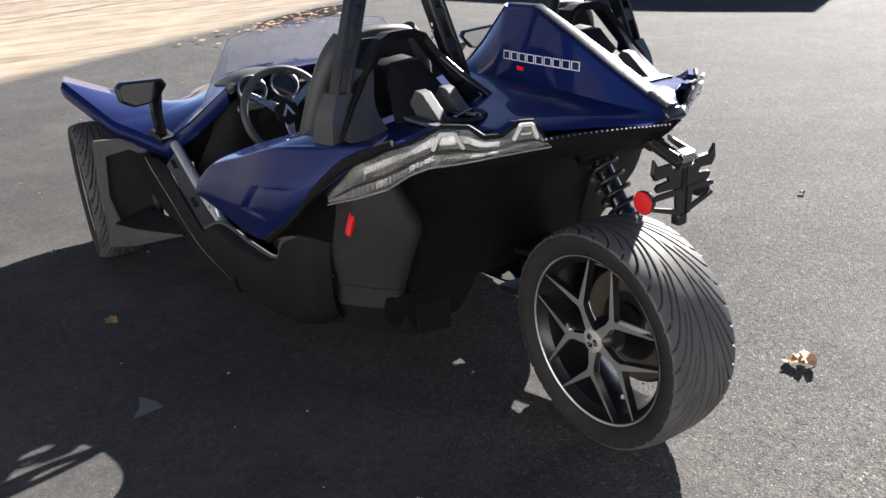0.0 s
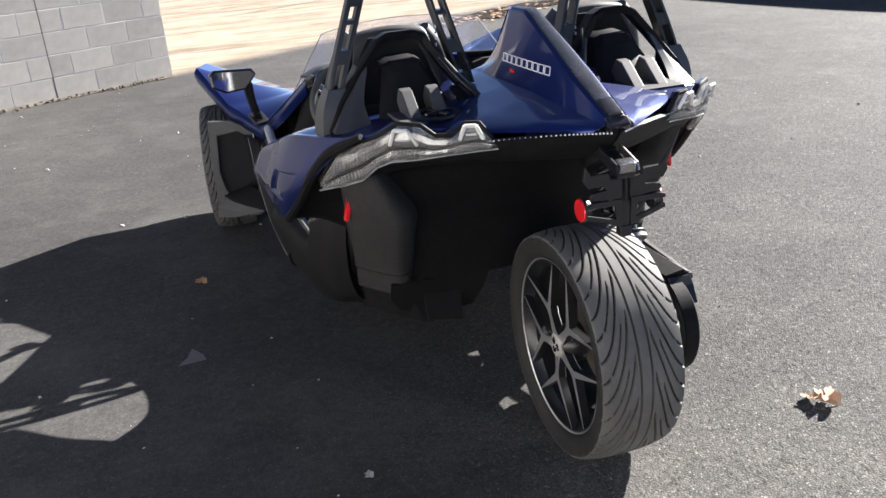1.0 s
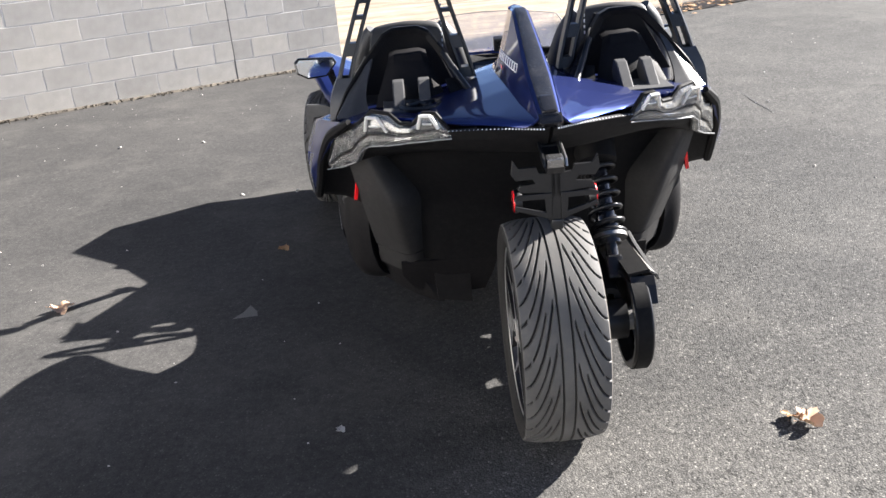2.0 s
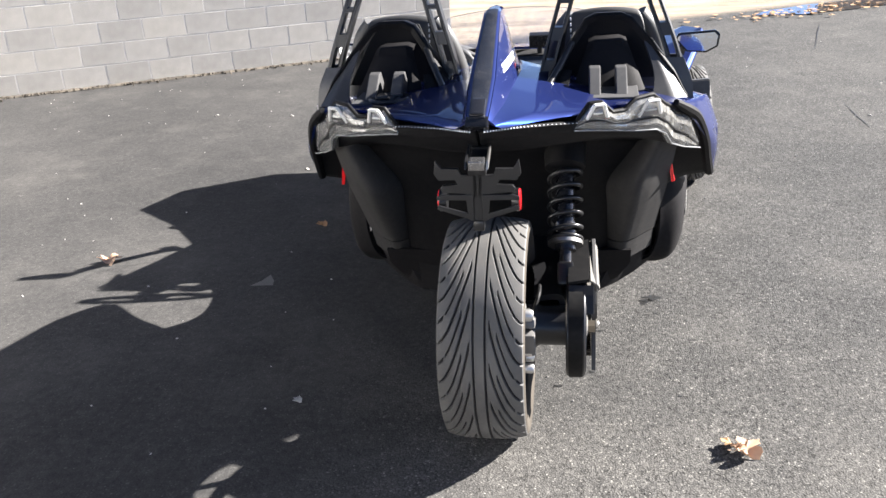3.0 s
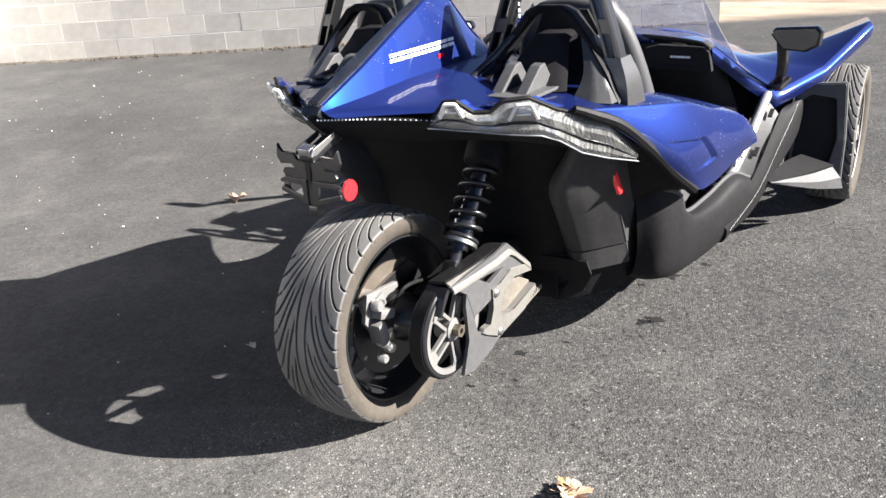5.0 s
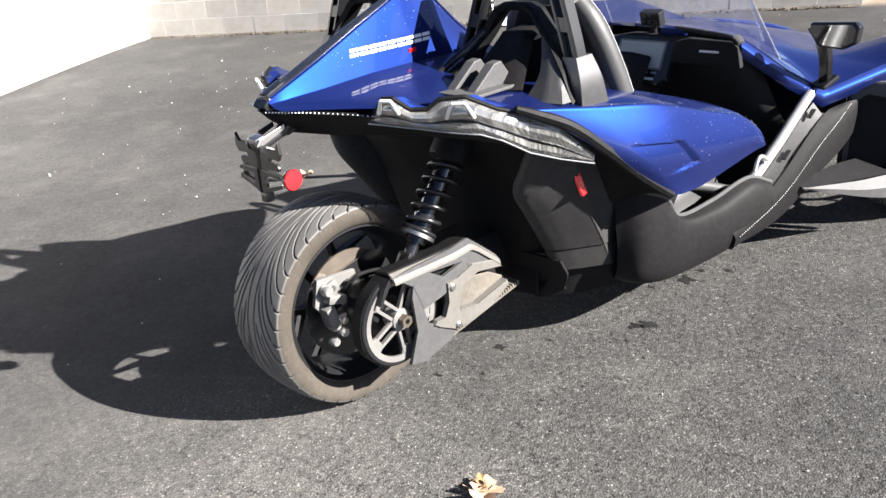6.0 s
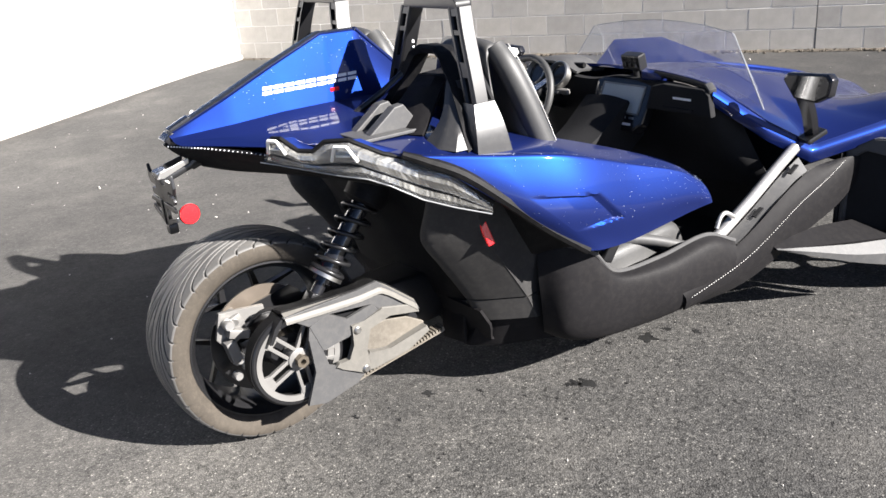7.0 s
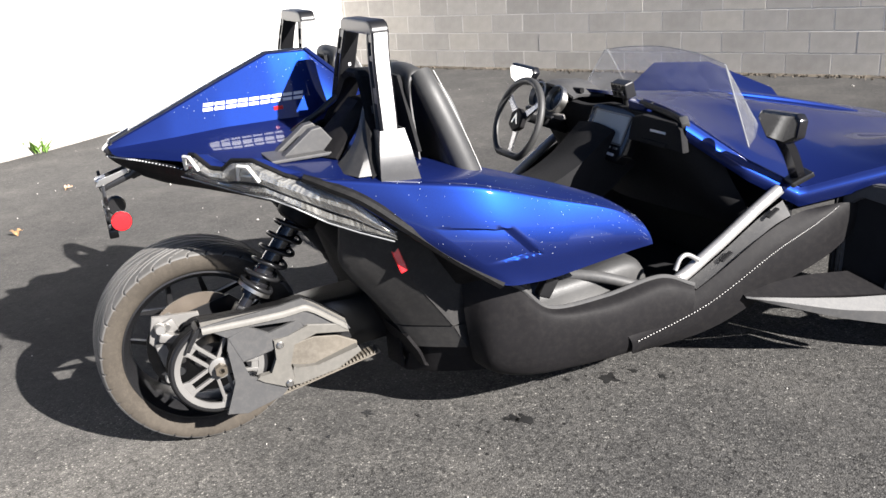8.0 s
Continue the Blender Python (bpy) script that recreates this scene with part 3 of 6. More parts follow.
def build_wheel(name, x, y, R, W, rim, s, turns, lanes, spin, label):
    """A wheel whose spoked face looks to the side s."""
    z = R - 0.012
    at = axle(x, y, z, s)
    h = W / 2 - 0.024
    barrel = turned([(rim + 0.002, h), (rim + 0.004, h - 0.004), (rim - 0.004, h - 0.018), (rim - 0.018, h - 0.03), (rim - 0.024, 0), (rim - 0.016, -h + 0.03), (rim - 0.004, -h + 0.015), (rim + 0.004, -h),
                     (rim - 0.002, -h - 0.001), (rim - 0.010, -h + 0.014), (rim - 0.024, -h + 0.032), (rim - 0.032, 0), (rim - 0.026, h - 0.03), (rim - 0.012, h - 0.016), (rim - 0.006, h - 0.001)], 96, at, closed=True)
    wheel = part(name, barrel, SATIN, car, label)
    tyre = new("tyre", tyre_mesh(R, W, rim, turns, lanes))
    tyre.parent = wheel
    tyre.matrix_basis = Matrix.Translation((x, y, z))
    tyre["label"] = "black tyre with a swept V tread, dusty"
    lip = turned([(rim - 0.001, h + 0.001), (rim + 0.003, h + 0.002), (rim + 0.003, h - 0.001), (rim - 0.004, h - 0.002)], 96, at, closed=True)
    part("rim_lip", lip, ALU, wheel, "machined bright rim edge")
    for k in range(5):
        turn = at @ Matrix.Rotation(radians(72 * k + spin), 4, 'Z')
        bm = prism(spoke_outline(rim - 0.001, 0.45), 0.024, turn @ Matrix.Translation((0, 0, h - 0.027)), 0.0030)
        out = Vector((s, 0, 0))
        bmesh.ops.recalc_face_normals(bm, faces=bm.faces)
        spoke = part("spoke", bm, [SATIN, ALU], wheel)
        for f in spoke.data.polygons:
            f.material_index = 1 if f.normal.dot(out) > 0.25 else 0
        if k == 0:
            spoke["label"] = "forked black spoke with machined face"
    part("hub", turned([(0.0, h - 0.075), (0.060, h - 0.075), (0.058, h - 0.03), (0.044, h - 0.010), (0.040, h - 0.004), (0.0, h - 0.004)], 32, at), SATIN, wheel)
    cap = turned([(0.0, h + 0.004), (0.033, h + 0.004), (0.037, h + 0.001), (0.037, h - 0.006)], 32, at)
    part("centre_cap", cap, CAP, wheel, "bright cap with a dark three-pointed badge")
    badge = bmesh.new()
    for k in range(3):
        turn = at @ Matrix.Rotation(radians(120 * k + spin - 10), 4, 'Z')
        prism([(0.004, 0.0022), (0.0275, 0.0022), (0.014, 0.0155), (0.0055, 0.010)], 0.0015, turn @ Matrix.Translation((0, 0, h + 0.0035)), 0, badge)
        prism([(0.004, -0.0012), (0.0275, -0.0012), (0.016, -0.0075)], 0.0015, turn @ Matrix.Translation((0, 0, h + 0.0035)), 0, badge)
    part("badge", badge, GLOSS, wheel)
    return wheel


RW, RWR, RIM = 0.256, 0.3455, 0.262
HUB_Z = RWR - 0.012
rear = build_wheel("rear_wheel", -0.002, -0.016, RWR, RW, RIM, -1, 900, 128, 31, "wide rear wheel with forked machined spokes")
disc = turned([(0.110, 0.0), (0.176, 0.0), (0.176, 0.007), (0.110, 0.007)], 64, axle(0.045, -0.016, HUB_Z), closed=True)
part("brake_disc", disc, RUST, rear, "rust-tinted steel brake disc")
for s in (1, -1):
    front = build_wheel("front_wheel", 0.868 * s, 2.62, 0.335, 0.222, 0.236, s, 300, 60, 20, "front wheel with forked machined spokes")
    # toed out a little
    front.matrix_basis = Matrix.Translation((0.868 * s, 2.62, 0)) @ Matrix.Rotation(radians(4 if s > 0 else -6), 4, 'Z') @ Matrix.Translation((-0.868 * s, -2.62, 0))

# brake caliper, axle carrier and swing arm
cal = box((0.060, 0.062, 0.125), pose(0.072, -0.118, 0.385, 20, 0, 0), 0.012)
box((0.075, 0.045, 0.05), pose(0.078, -0.118, 0.435, 20, 0, 0), 0.010, cal)
box((0.055, 0.06, 0.035), pose(0.085, -0.095, 0.315, 35, 0, 0), 0.008, cal)
part("disc_carrier", turned([(0.0, 0.0), (0.112, 0.0), (0.112, 0.006), (0.06, 0.03), (0.0, 0.03)], 40, axle(0.046, -0.016, HUB_Z)), SATIN, rear)
splash = prism([(0.186 * math.cos(radians(a)) - 0.016, 0.186 * math.sin(radians(a)) + HUB_Z) for a in range(150, 415, 12)], 0.006, plane_yz(0.058), 0.001)
part("splash_shield", splash, SATIN, rear)
caliper = part("brake_caliper", cal, CAST, car, "bright cast brake caliper")
for dy, dz in ((-0.128, 0.44), (-0.10, 0.315)):
    part("bolt", turned([(0, 0), (0.012, 0), (0.012, 0.014), (0, 0.014)], 8, axle(0.112, dy, dz)), STEEL, caliper)
part("caliper_bracket", prism([(-0.168, 0.478), (-0.10, 0.470), (-0.02, 0.462), (-0.018, 0.442), (-0.085, 0.434), (-0.118, 0.40), (-0.122, 0.345), (-0.150, 0.335), (-0.190, 0.392)], 0.016, plane_yz(0.088), 0.004), CAST, car, "pale alloy caliper bracket")
lug = box((0.050, 0.036, 0.080), pose(0.118, -0.150, 0.350, 12, 0, 0), 0.008)
box((0.046, 0.070, 0.030), pose(0.120, -0.125, 0.405, -18, 0, 0), 0.007, lug)
part("caliper_lug", lug, CAST, caliper, "pale cast mounting lug")
for y, z, r in ((-0.140, 0.320, 0.022), (-0.112, 0.282, 0.017), (-0.150, 0.262, 0.015), (-0.150, 0.440, 0.018)):
    part("piston_cap", turned([(0, 0), (r, 0), (r, 0.020), (r * 0.8, 0.026), (0, 0.026)], 16, axle(0.112, y, z)), ALU, caliper, "bright piston cap")
part("brake_hose", tube(spline([(0.135, -0.09, 0.42), (0.150, -0.05, 0.46), (0.150, 0.02, 0.455), (0.145, 0.09, 0.43)], 20), 0.006, 8), BLACK, caliper, "black brake hose")
part("caliper_body", box((0.05, 0.075, 0.07), pose(0.10, -0.085, 0.34, 10, 0, 0), 0.012), SATIN, car)
part("axle_carrier", turned([(0.0, 0.03), (0.072, 0.03), (0.076, 0.06), (0.076, 0.13), (0.062, 0.15), (0.062, 0.235), (0.0, 0.235)], 40, axle(0, -0.01, 0.338)), SATIN, car, "black axle carrier tube")
arm = sheet([[(0.13, 0.02, 0.42), (0.20, 0.02, 0.43), (0.23, 0.02, 0.40), (0.23, 0.02, 0.27), (0.13, 0.02, 0.26)],
             [(0.12, 0.20, 0.44), (0.20, 0.20, 0.45), (0.23, 0.20, 0.42), (0.23, 0.20, 0.26), (0.12, 0.20, 0.25)],
             [(0.05, 0.40, 0.43), (0.18, 0.40, 0.44), (0.23, 0.40, 0.42), (0.22, 0.40, 0.25), (0.05, 0.40, 0.24)],
             [(0.02, 0.60, 0.42), (0.16, 0.60, 0.43), (0.21, 0.60, 0.40), (0.20, 0.60, 0.25), (0.02, 0.60, 0.24)]], 16, 12, 0.02)
part("swing_arm", arm, SATIN, car, "black cast swing arm")

# belt pulley
PX = 0.262
pul = turned([(0.150, -0.030), (0.154, -0.026), (0.154, 0.024), (0.150, 0.028), (0.138, 0.028), (0.134, 0.010), (0.134, -0.018), (0.138, -0.030)], 72, axle(PX, -0.004, 0.333), closed=True)
pulley = part("belt_pulley", pul, SATIN, car, "black toothed belt pulley with silver spokes")
part("drive_belt", turned([(0.1545, -0.022), (0.158, -0.022), (0.158, 0.020), (0.1545, 0.020)], 72, axle(PX, -0.004, 0.333), closed=True), BLACK, pulley)
part("ring", turned([(0.123, 0.020), (0.141, 0.024), (0.141, 0.0305), (0.123, 0.0285)], 72, axle(PX, -0.004, 0.333), closed=True), CAST, pulley, "silver pulley face ring")
for k in range(5):
    turn = axle(PX, -0.004, 0.333) @ Matrix.Rotation(radians(72 * k + 8), 4, 'Z')
    bm = bmesh.new()
    for a in (0.017, -0.017):
        prism([(0.026, a - 0.0055), (0.124, a - 0.0055), (0.124, a + 0.0055), (0.026, a + 0.0055)], 0.014, turn @ Matrix.Translation((0, 0, 0.014)), 0.0015, bm)
    prism([(0.100, -0.022), (0.124, -0.030), (0.124, 0.030), (0.100, 0.022)], 0.012, turn @ Matrix.Translation((0, 0, 0.014)), 0.0015, bm)
    part("spoke", bm, CAST, pulley)
part("pulley_hub", turned([(0.0, -0.02), (0.036, -0.02), (0.036, 0.032), (0.024, 0.036), (0.0, 0.036)], 32, axle(PX, -0.004, 0.333)), CAST, pulley)
nut = turned([(0.010, 0.034), (0.021, 0.034), (0.021, 0.058), (0.010, 0.058)], 6, axle(PX, -0.004, 0.333), closed=True)
part("axle_nut", nut, BRONZE, pulley, "bronze-coloured axle nut")

# belt guard beside the pulley
guard = bmesh.new()
prism([(-0.049, 0.497), (0.203, 0.505), (0.278, 0.515), (0.414, 0.398), (0.428, 0.369), (0.276, 0.416), (0.251, 0.447), (0.099, 0.463), (0.031, 0.440)], 0.012, plane_yz(0.312), 0.002, guard)
prism([(0.031, 0.440), (0.099, 0.463), (0.158, 0.423), (0.251, 0.447), (0.276, 0.416), (0.21, 0.392), (0.161, 0.362), (0.065, 0.347)], 0.012, plane_yz(0.312), 0.002, guard)
prism([(0.031, 0.440), (0.065, 0.347), (0.078, 0.289), (0.178, 0.246), (0.203, 0.220), (0.170, 0.192), (0.053, 0.165), (-0.011, 0.180), (0.033, 0.284), (0.022, 0.398)], 0.012, plane_yz(0.311), 0.002, guard)
cover = part("belt_guard", guard, GREY, car, "grey plastic drive belt guard")
RIDGE = [(-0.043, 0.498), (0.10, 0.493), (0.21, 0.491), (0.285, 0.497), (0.315, 0.478), (0.414, 0.396)]
top = sheet([[(0.240, y, z - 0.008), (0.275, y, z - 0.002), (0.302, y, z + 0.002)] for y, z in RIDGE], 8, 24, -0.010, along=straight)
part("guard_top", top, BLACK, cover, "worn dark top of the guard")
part("guard_shoulder", sheet([[(0.302, y, z + 0.003), (0.322, y, z - 0.010), (0.3262, y, z - 0.024)] for y, z in RIDGE], 6, 24, -0.006, along=straight), PALE, cover, "pale bevelled shoulder of the guard")
part("guard_lip", prism([(-0.050, 0.494), (-0.072, 0.470), (-0.098, 0.420), (-0.088, 0.418), (-0.062, 0.462), (-0.040, 0.484)], 0.075, plane_yz(0.240), 0.002), SATIN, cover)
fair = bmesh.new()
prism([(0.167, 0.400), (0.215, 0.398), (0.285, 0.424), (0.414, 0.394), (0.421, 0.361), (0.309, 0.389), (0.231, 0.368), (0.210, 0.300), (0.222, 0.248), (0.189, 0.222), (0.120, 0.262), (0.098, 0.276), (0.112, 0.288), (0.150, 0.284), (0.172, 0.330)], 0.020, plane_yz(0.310), 0.003, fair)
prism([(0.222, 0.288), (0.262, 0.272), (0.300, 0.268), (0.446, 0.304), (0.456, 0.281), (0.369, 0.238), (0.239, 0.220), (0.195, 0.224)], 0.030, plane_yz(0.298), 0.004, fair)
part("lower_fairing", fair, PALE, cover, "pale weathered plastic fairing")
part("fairing_dish", prism([(0.212, 0.352), (0.306, 0.363), (0.384, 0.348), (0.452, 0.308), (0.450, 0.290), (0.300, 0.255), (0.215, 0.275)], 0.012, plane_yz(0.288), 0.003), DUSTY, cover, "brown-stained hollow of the fairing")
part("fairing_back", prism([(0.10, 0.27), (0.20, 0.25), (0.41, 0.275), (0.44, 0.32), (0.42, 0.38), (0.28, 0.46), (0.09, 0.47), (0.05, 0.40)], 0.012, plane_yz(0.272), 0.002), SATIN, cover)
for y, z in ((0.200, 0.236), (0.187, 0.378)):
    part("bolt", turned([(0, 0), (0.013, 0), (0.013, 0.006), (0.009, 0.010), (0, 0.010)], 12, axle(0.328, y, z)), STEEL, cover)
belt = bmesh.new()
for k in range(34):
    a = k / 33
    box((0.040, 0.007, 0.012), pose(0.290, 0.10 + a * 0.42, 0.186 + a * 0.072, 10, 0, 0), 0, belt)
box((0.040, 0.44, 0.006), pose(0.290, 0.31, 0.214, 9.7, 0, 0), 0, belt)
part("belt_run", belt, DUSTY, pulley, "toothed run of the drive belt")

# coil spring and damper
SB, ST = Vector((0.228, 0.105, 0.490)), Vector((0.224, 0.345, 0.785))
up = (ST - SB).normalized()
shock = part("shock_absorber", tube([SB + up * d for d in (0.0, 0.05, 0.05, 0.14, 0.14, 0.38)], [0.020, 0.020, 0.034, 0.036, 0.030, 0.030], 20), GLOSS, car, "black coil-over rear shock absorber")
e1 = up.orthogonal().normalized()
e2 = up.cross(e1)
coil = [SB + up * (0.088 + 0.235 * (max(0, k - 40) / 200)) + (e1 * math.cos(k * 2 * math.pi / 40) + e2 * math.sin(k * 2 * math.pi / 40)) * 0.051 for k in range(241)]
part("spring", tube(coil, 0.0075, 10), SATIN, shock, "black coil spring")
part("spring_seat", turned([(0.02, 0), (0.056, 0), (0.056, 0.012), (0.02, 0.016)], 32, Matrix.Translation(SB + up * 0.068) @ up.to_track_quat('Z', 'Y').to_matrix().to_4x4(), closed=True), STEEL, shock)
part("spring_cup", turned([(0.0, 0.0), (0.050, 0.0), (0.066, 0.010), (0.070, 0.09), (0.0, 0.09)], 32, Matrix.Translation(SB + up * 0.325) @ up.to_track_quat('Z', 'Y').to_matrix().to_4x4()), BLACK, shock, "black upper spring cup")
part("clevis", box((0.05, 0.05, 0.075), pose(0.228, 0.090, 0.468, -35, 0, 0), 0.008), SATIN, shock)

# tail deck with the tall fin
FIN = [(-0.185, 0.026, 1.032), (0.0, 0.031, 1.108), (0.17, 0.026, 1.180), (0.345, 0.020, 1.250), (0.47, 0.016, 1.247), (0.60, 0.012, 1.125), (0.70, 0.010, 1.046)]
# each row runs from the fin's ridge to its foot and out over the flat deck
deck_rows = [
    [(0.026, -0.185, 1.032), (0.034, -0.184, 1.024), (0.045, -0.178, 1.014), (0.060, -0.160, 1.005)],
    [(0.031, 0.0, 1.108), (0.054, 0.0, 1.032), (0.140, -0.045, 1.012), (0.246, 0.030, 0.986)],
    [(0.026, 0.17, 1.180), (0.064, 0.17, 1.042), (0.185, 0.150, 1.014), (0.385, 0.13, 0.980)],
    [(0.020, 0.345, 1.250), (0.070, 0.345, 1.043), (0.200, 0.345, 1.014), (0.430, 0.345, 0.976)],
    [(0.016, 0.47, 1.247), (0.073, 0.47, 1.041), (0.190, 0.47, 1.012), (0.430, 0.47, 0.970)],
    [(0.012, 0.60, 1.125), (0.070, 0.60, 1.037), (0.190, 0.60, 1.012), (0.30, 0.60, 0.976)],
    [(0.010, 0.70, 1.046), (0.062, 0.70, 1.034), (0.180, 0.70, 1.002), (0.29, 0.70, 0.964)],
]
for s in (1, -1):
    part("tail_deck", sheet(deck_rows, 30, 48, -0.006, s, across=straight, along=straight), PAINT, car, "glossy metallic blue tail deck with fin side")
spine = sheet([[(-w * 0.82, y, z + 0.006), (-w * 0.6, y, z + 0.008), (w * 0.6, y, z + 0.008), (w * 0.82, y, z + 0.006)] for y, w, z in FIN[:5]], 6, 20, -0.003, across=straight, along=straight)
ridge = sheet([[(-w - 0.004, y, z - 0.003), (-w * 0.8, y, z + 0.003), (w * 0.8, y, z + 0.003), (w + 0.004, y, z - 0.003)] for y, w, z in FIN[:5]], 6, 20, -0.003, across=straight, along=straight)
part("fin_ridge", ridge, PAINT, car)
part("fin_spine", spine, TRIM, car, "glossy black strip down the fin")
front = sheet([[(-w, y, z), (0, y + 0.01, z + 0.004), (w, y, z)] for y, w, z in FIN[4:]], 6, 8, -0.01, along=straight)
part("fin_front", front, PAINT, car)
part("fin_tail_cap", box((0.040, 0.075, 0.02), pose(0, -0.145, 1.056, 23, 0, 0), 0.006), GLOSS, car, "black latch at the tail tip")
part("tail_tip", prism([(-0.205, 1.022), (-0.18, 1.044), (-0.13, 1.03), (-0.13, 0.995), (-0.18, 1.0)], 0.064, plane_yz(-0.032), 0.006), GLOSS, car)
# pale lettering blocks on the fin
def fin_x(y, z):
    """How far the fin's side stands out at a height."""
    top, foot = straight_rows(y)[:2]
    return top.x + (foot.x - top.x) * (top.z - z) / (top.z - foot.z)


def straight_rows(y):
    for a, b in zip(deck_rows, deck_rows[1:]):
        if a[0][1] <= y <= b[0][1]:
            k = (y - a[0][1]) / (b[0][1] - a[0][1])
            return [Vector(p).lerp(Vector(q), k) for p, q in zip(a, b)]
    return deck_rows[-1]


for s in (1, -1):
    marks = bmesh.new()
    bold = 0.0094 if s > 0 else 0.0022
    for k in range(9):
        y0, z0, w, h = 0.112 + k * 0.0365, 1.103, 0.031, 0.024
        bars = [(0, 0, w, bold), (0, h - bold, w, h)] + ([] if s > 0 else [(0, 0, bold, h), (w - bold, 0, w, h)])
        for a, b, c, d in bars:
            lean = 0.006
            prism([(y0 + a + lean * b / h, z0 + b), (y0 + c + lean * b / h, z0 + b), (y0 + c + lean * d / h, z0 + d), (y0 + a + lean * d / h, z0 + d)], 0.0016, None, 0, marks)
    for v in marks.verts:
        y, z, d = v.co
        v.co = ((fin_x(y, z) + 0.0068 + d) * s, y, z)
    part("marking", marks, WHITE, car, "row of pale paired bars on the fin")
    small = prism([(0.335, 1.078), (0.365, 1.078), (0.365, 1.090), (0.335, 1.090)], 0.002, plane_yz(fin_x(0.35, 1.084) + 0.0068, s))
    part("marking", small, RED, car, "small red mark")

drops = bmesh.new()
rnd = random.Random(9)
for _ in range(70):
    y = rnd.uniform(0.02, 0.56)
    top, foot = straight_rows(y)[:2]
    k = rnd.uniform(0.05, 0.75) ** 1.4
    p = top.lerp(foot, k)
    bmesh.ops.create_icosphere(drops, subdivisions=1, radius=rnd.uniform(0.0006, 0.0015), matrix=Matrix.Translation((p.x + 0.0065, p.y, p.z)))
tagged(part("droplets", drops, DROP, car), kind="stuff")

# black tail fascia and rear panel
fascia = [[(0.0, -0.19, 1.012), (0.12, -0.10, 0.998), (0.262, 0.012, 0.978), (0.42, 0.14, 0.94), (0.56, 0.33, 0.90)],
          [(0.0, -0.165, 0.985), (0.12, -0.08, 0.970), (0.262, 0.030, 0.950), (0.42, 0.17, 0.905), (0.56, 0.36, 0.86)],
          [(0.0, -0.085, 0.925), (0.12, -0.03, 0.920), (0.262, 0.065, 0.915), (0.42, 0.22, 0.885), (0.56, 0.40, 0.82)],
          [(0.0, 0.12, 0.900), (0.12, 0.14, 0.895), (0.262, 0.20, 0.885), (0.42, 0.34, 0.860), (0.56, 0.47, 0.80)],
          [(0.0, 0.30, 0.860), (0.12, 0.31, 0.850), (0.262, 0.35, 0.840), (0.42, 0.44, 0.820), (0.54, 0.50, 0.78)],
          [(0.0, 0.48, 0.60), (0.12, 0.48, 0.60), (0.262, 0.50, 0.60), (0.36, 0.52, 0.60), (0.42, 0.55, 0.60)],
          [(0.0, 0.56, 0.36), (0.12, 0.56, 0.36), (0.262, 0.57, 0.36), (0.33, 0.585, 0.36), (0.39, 0.63, 0.36)]]
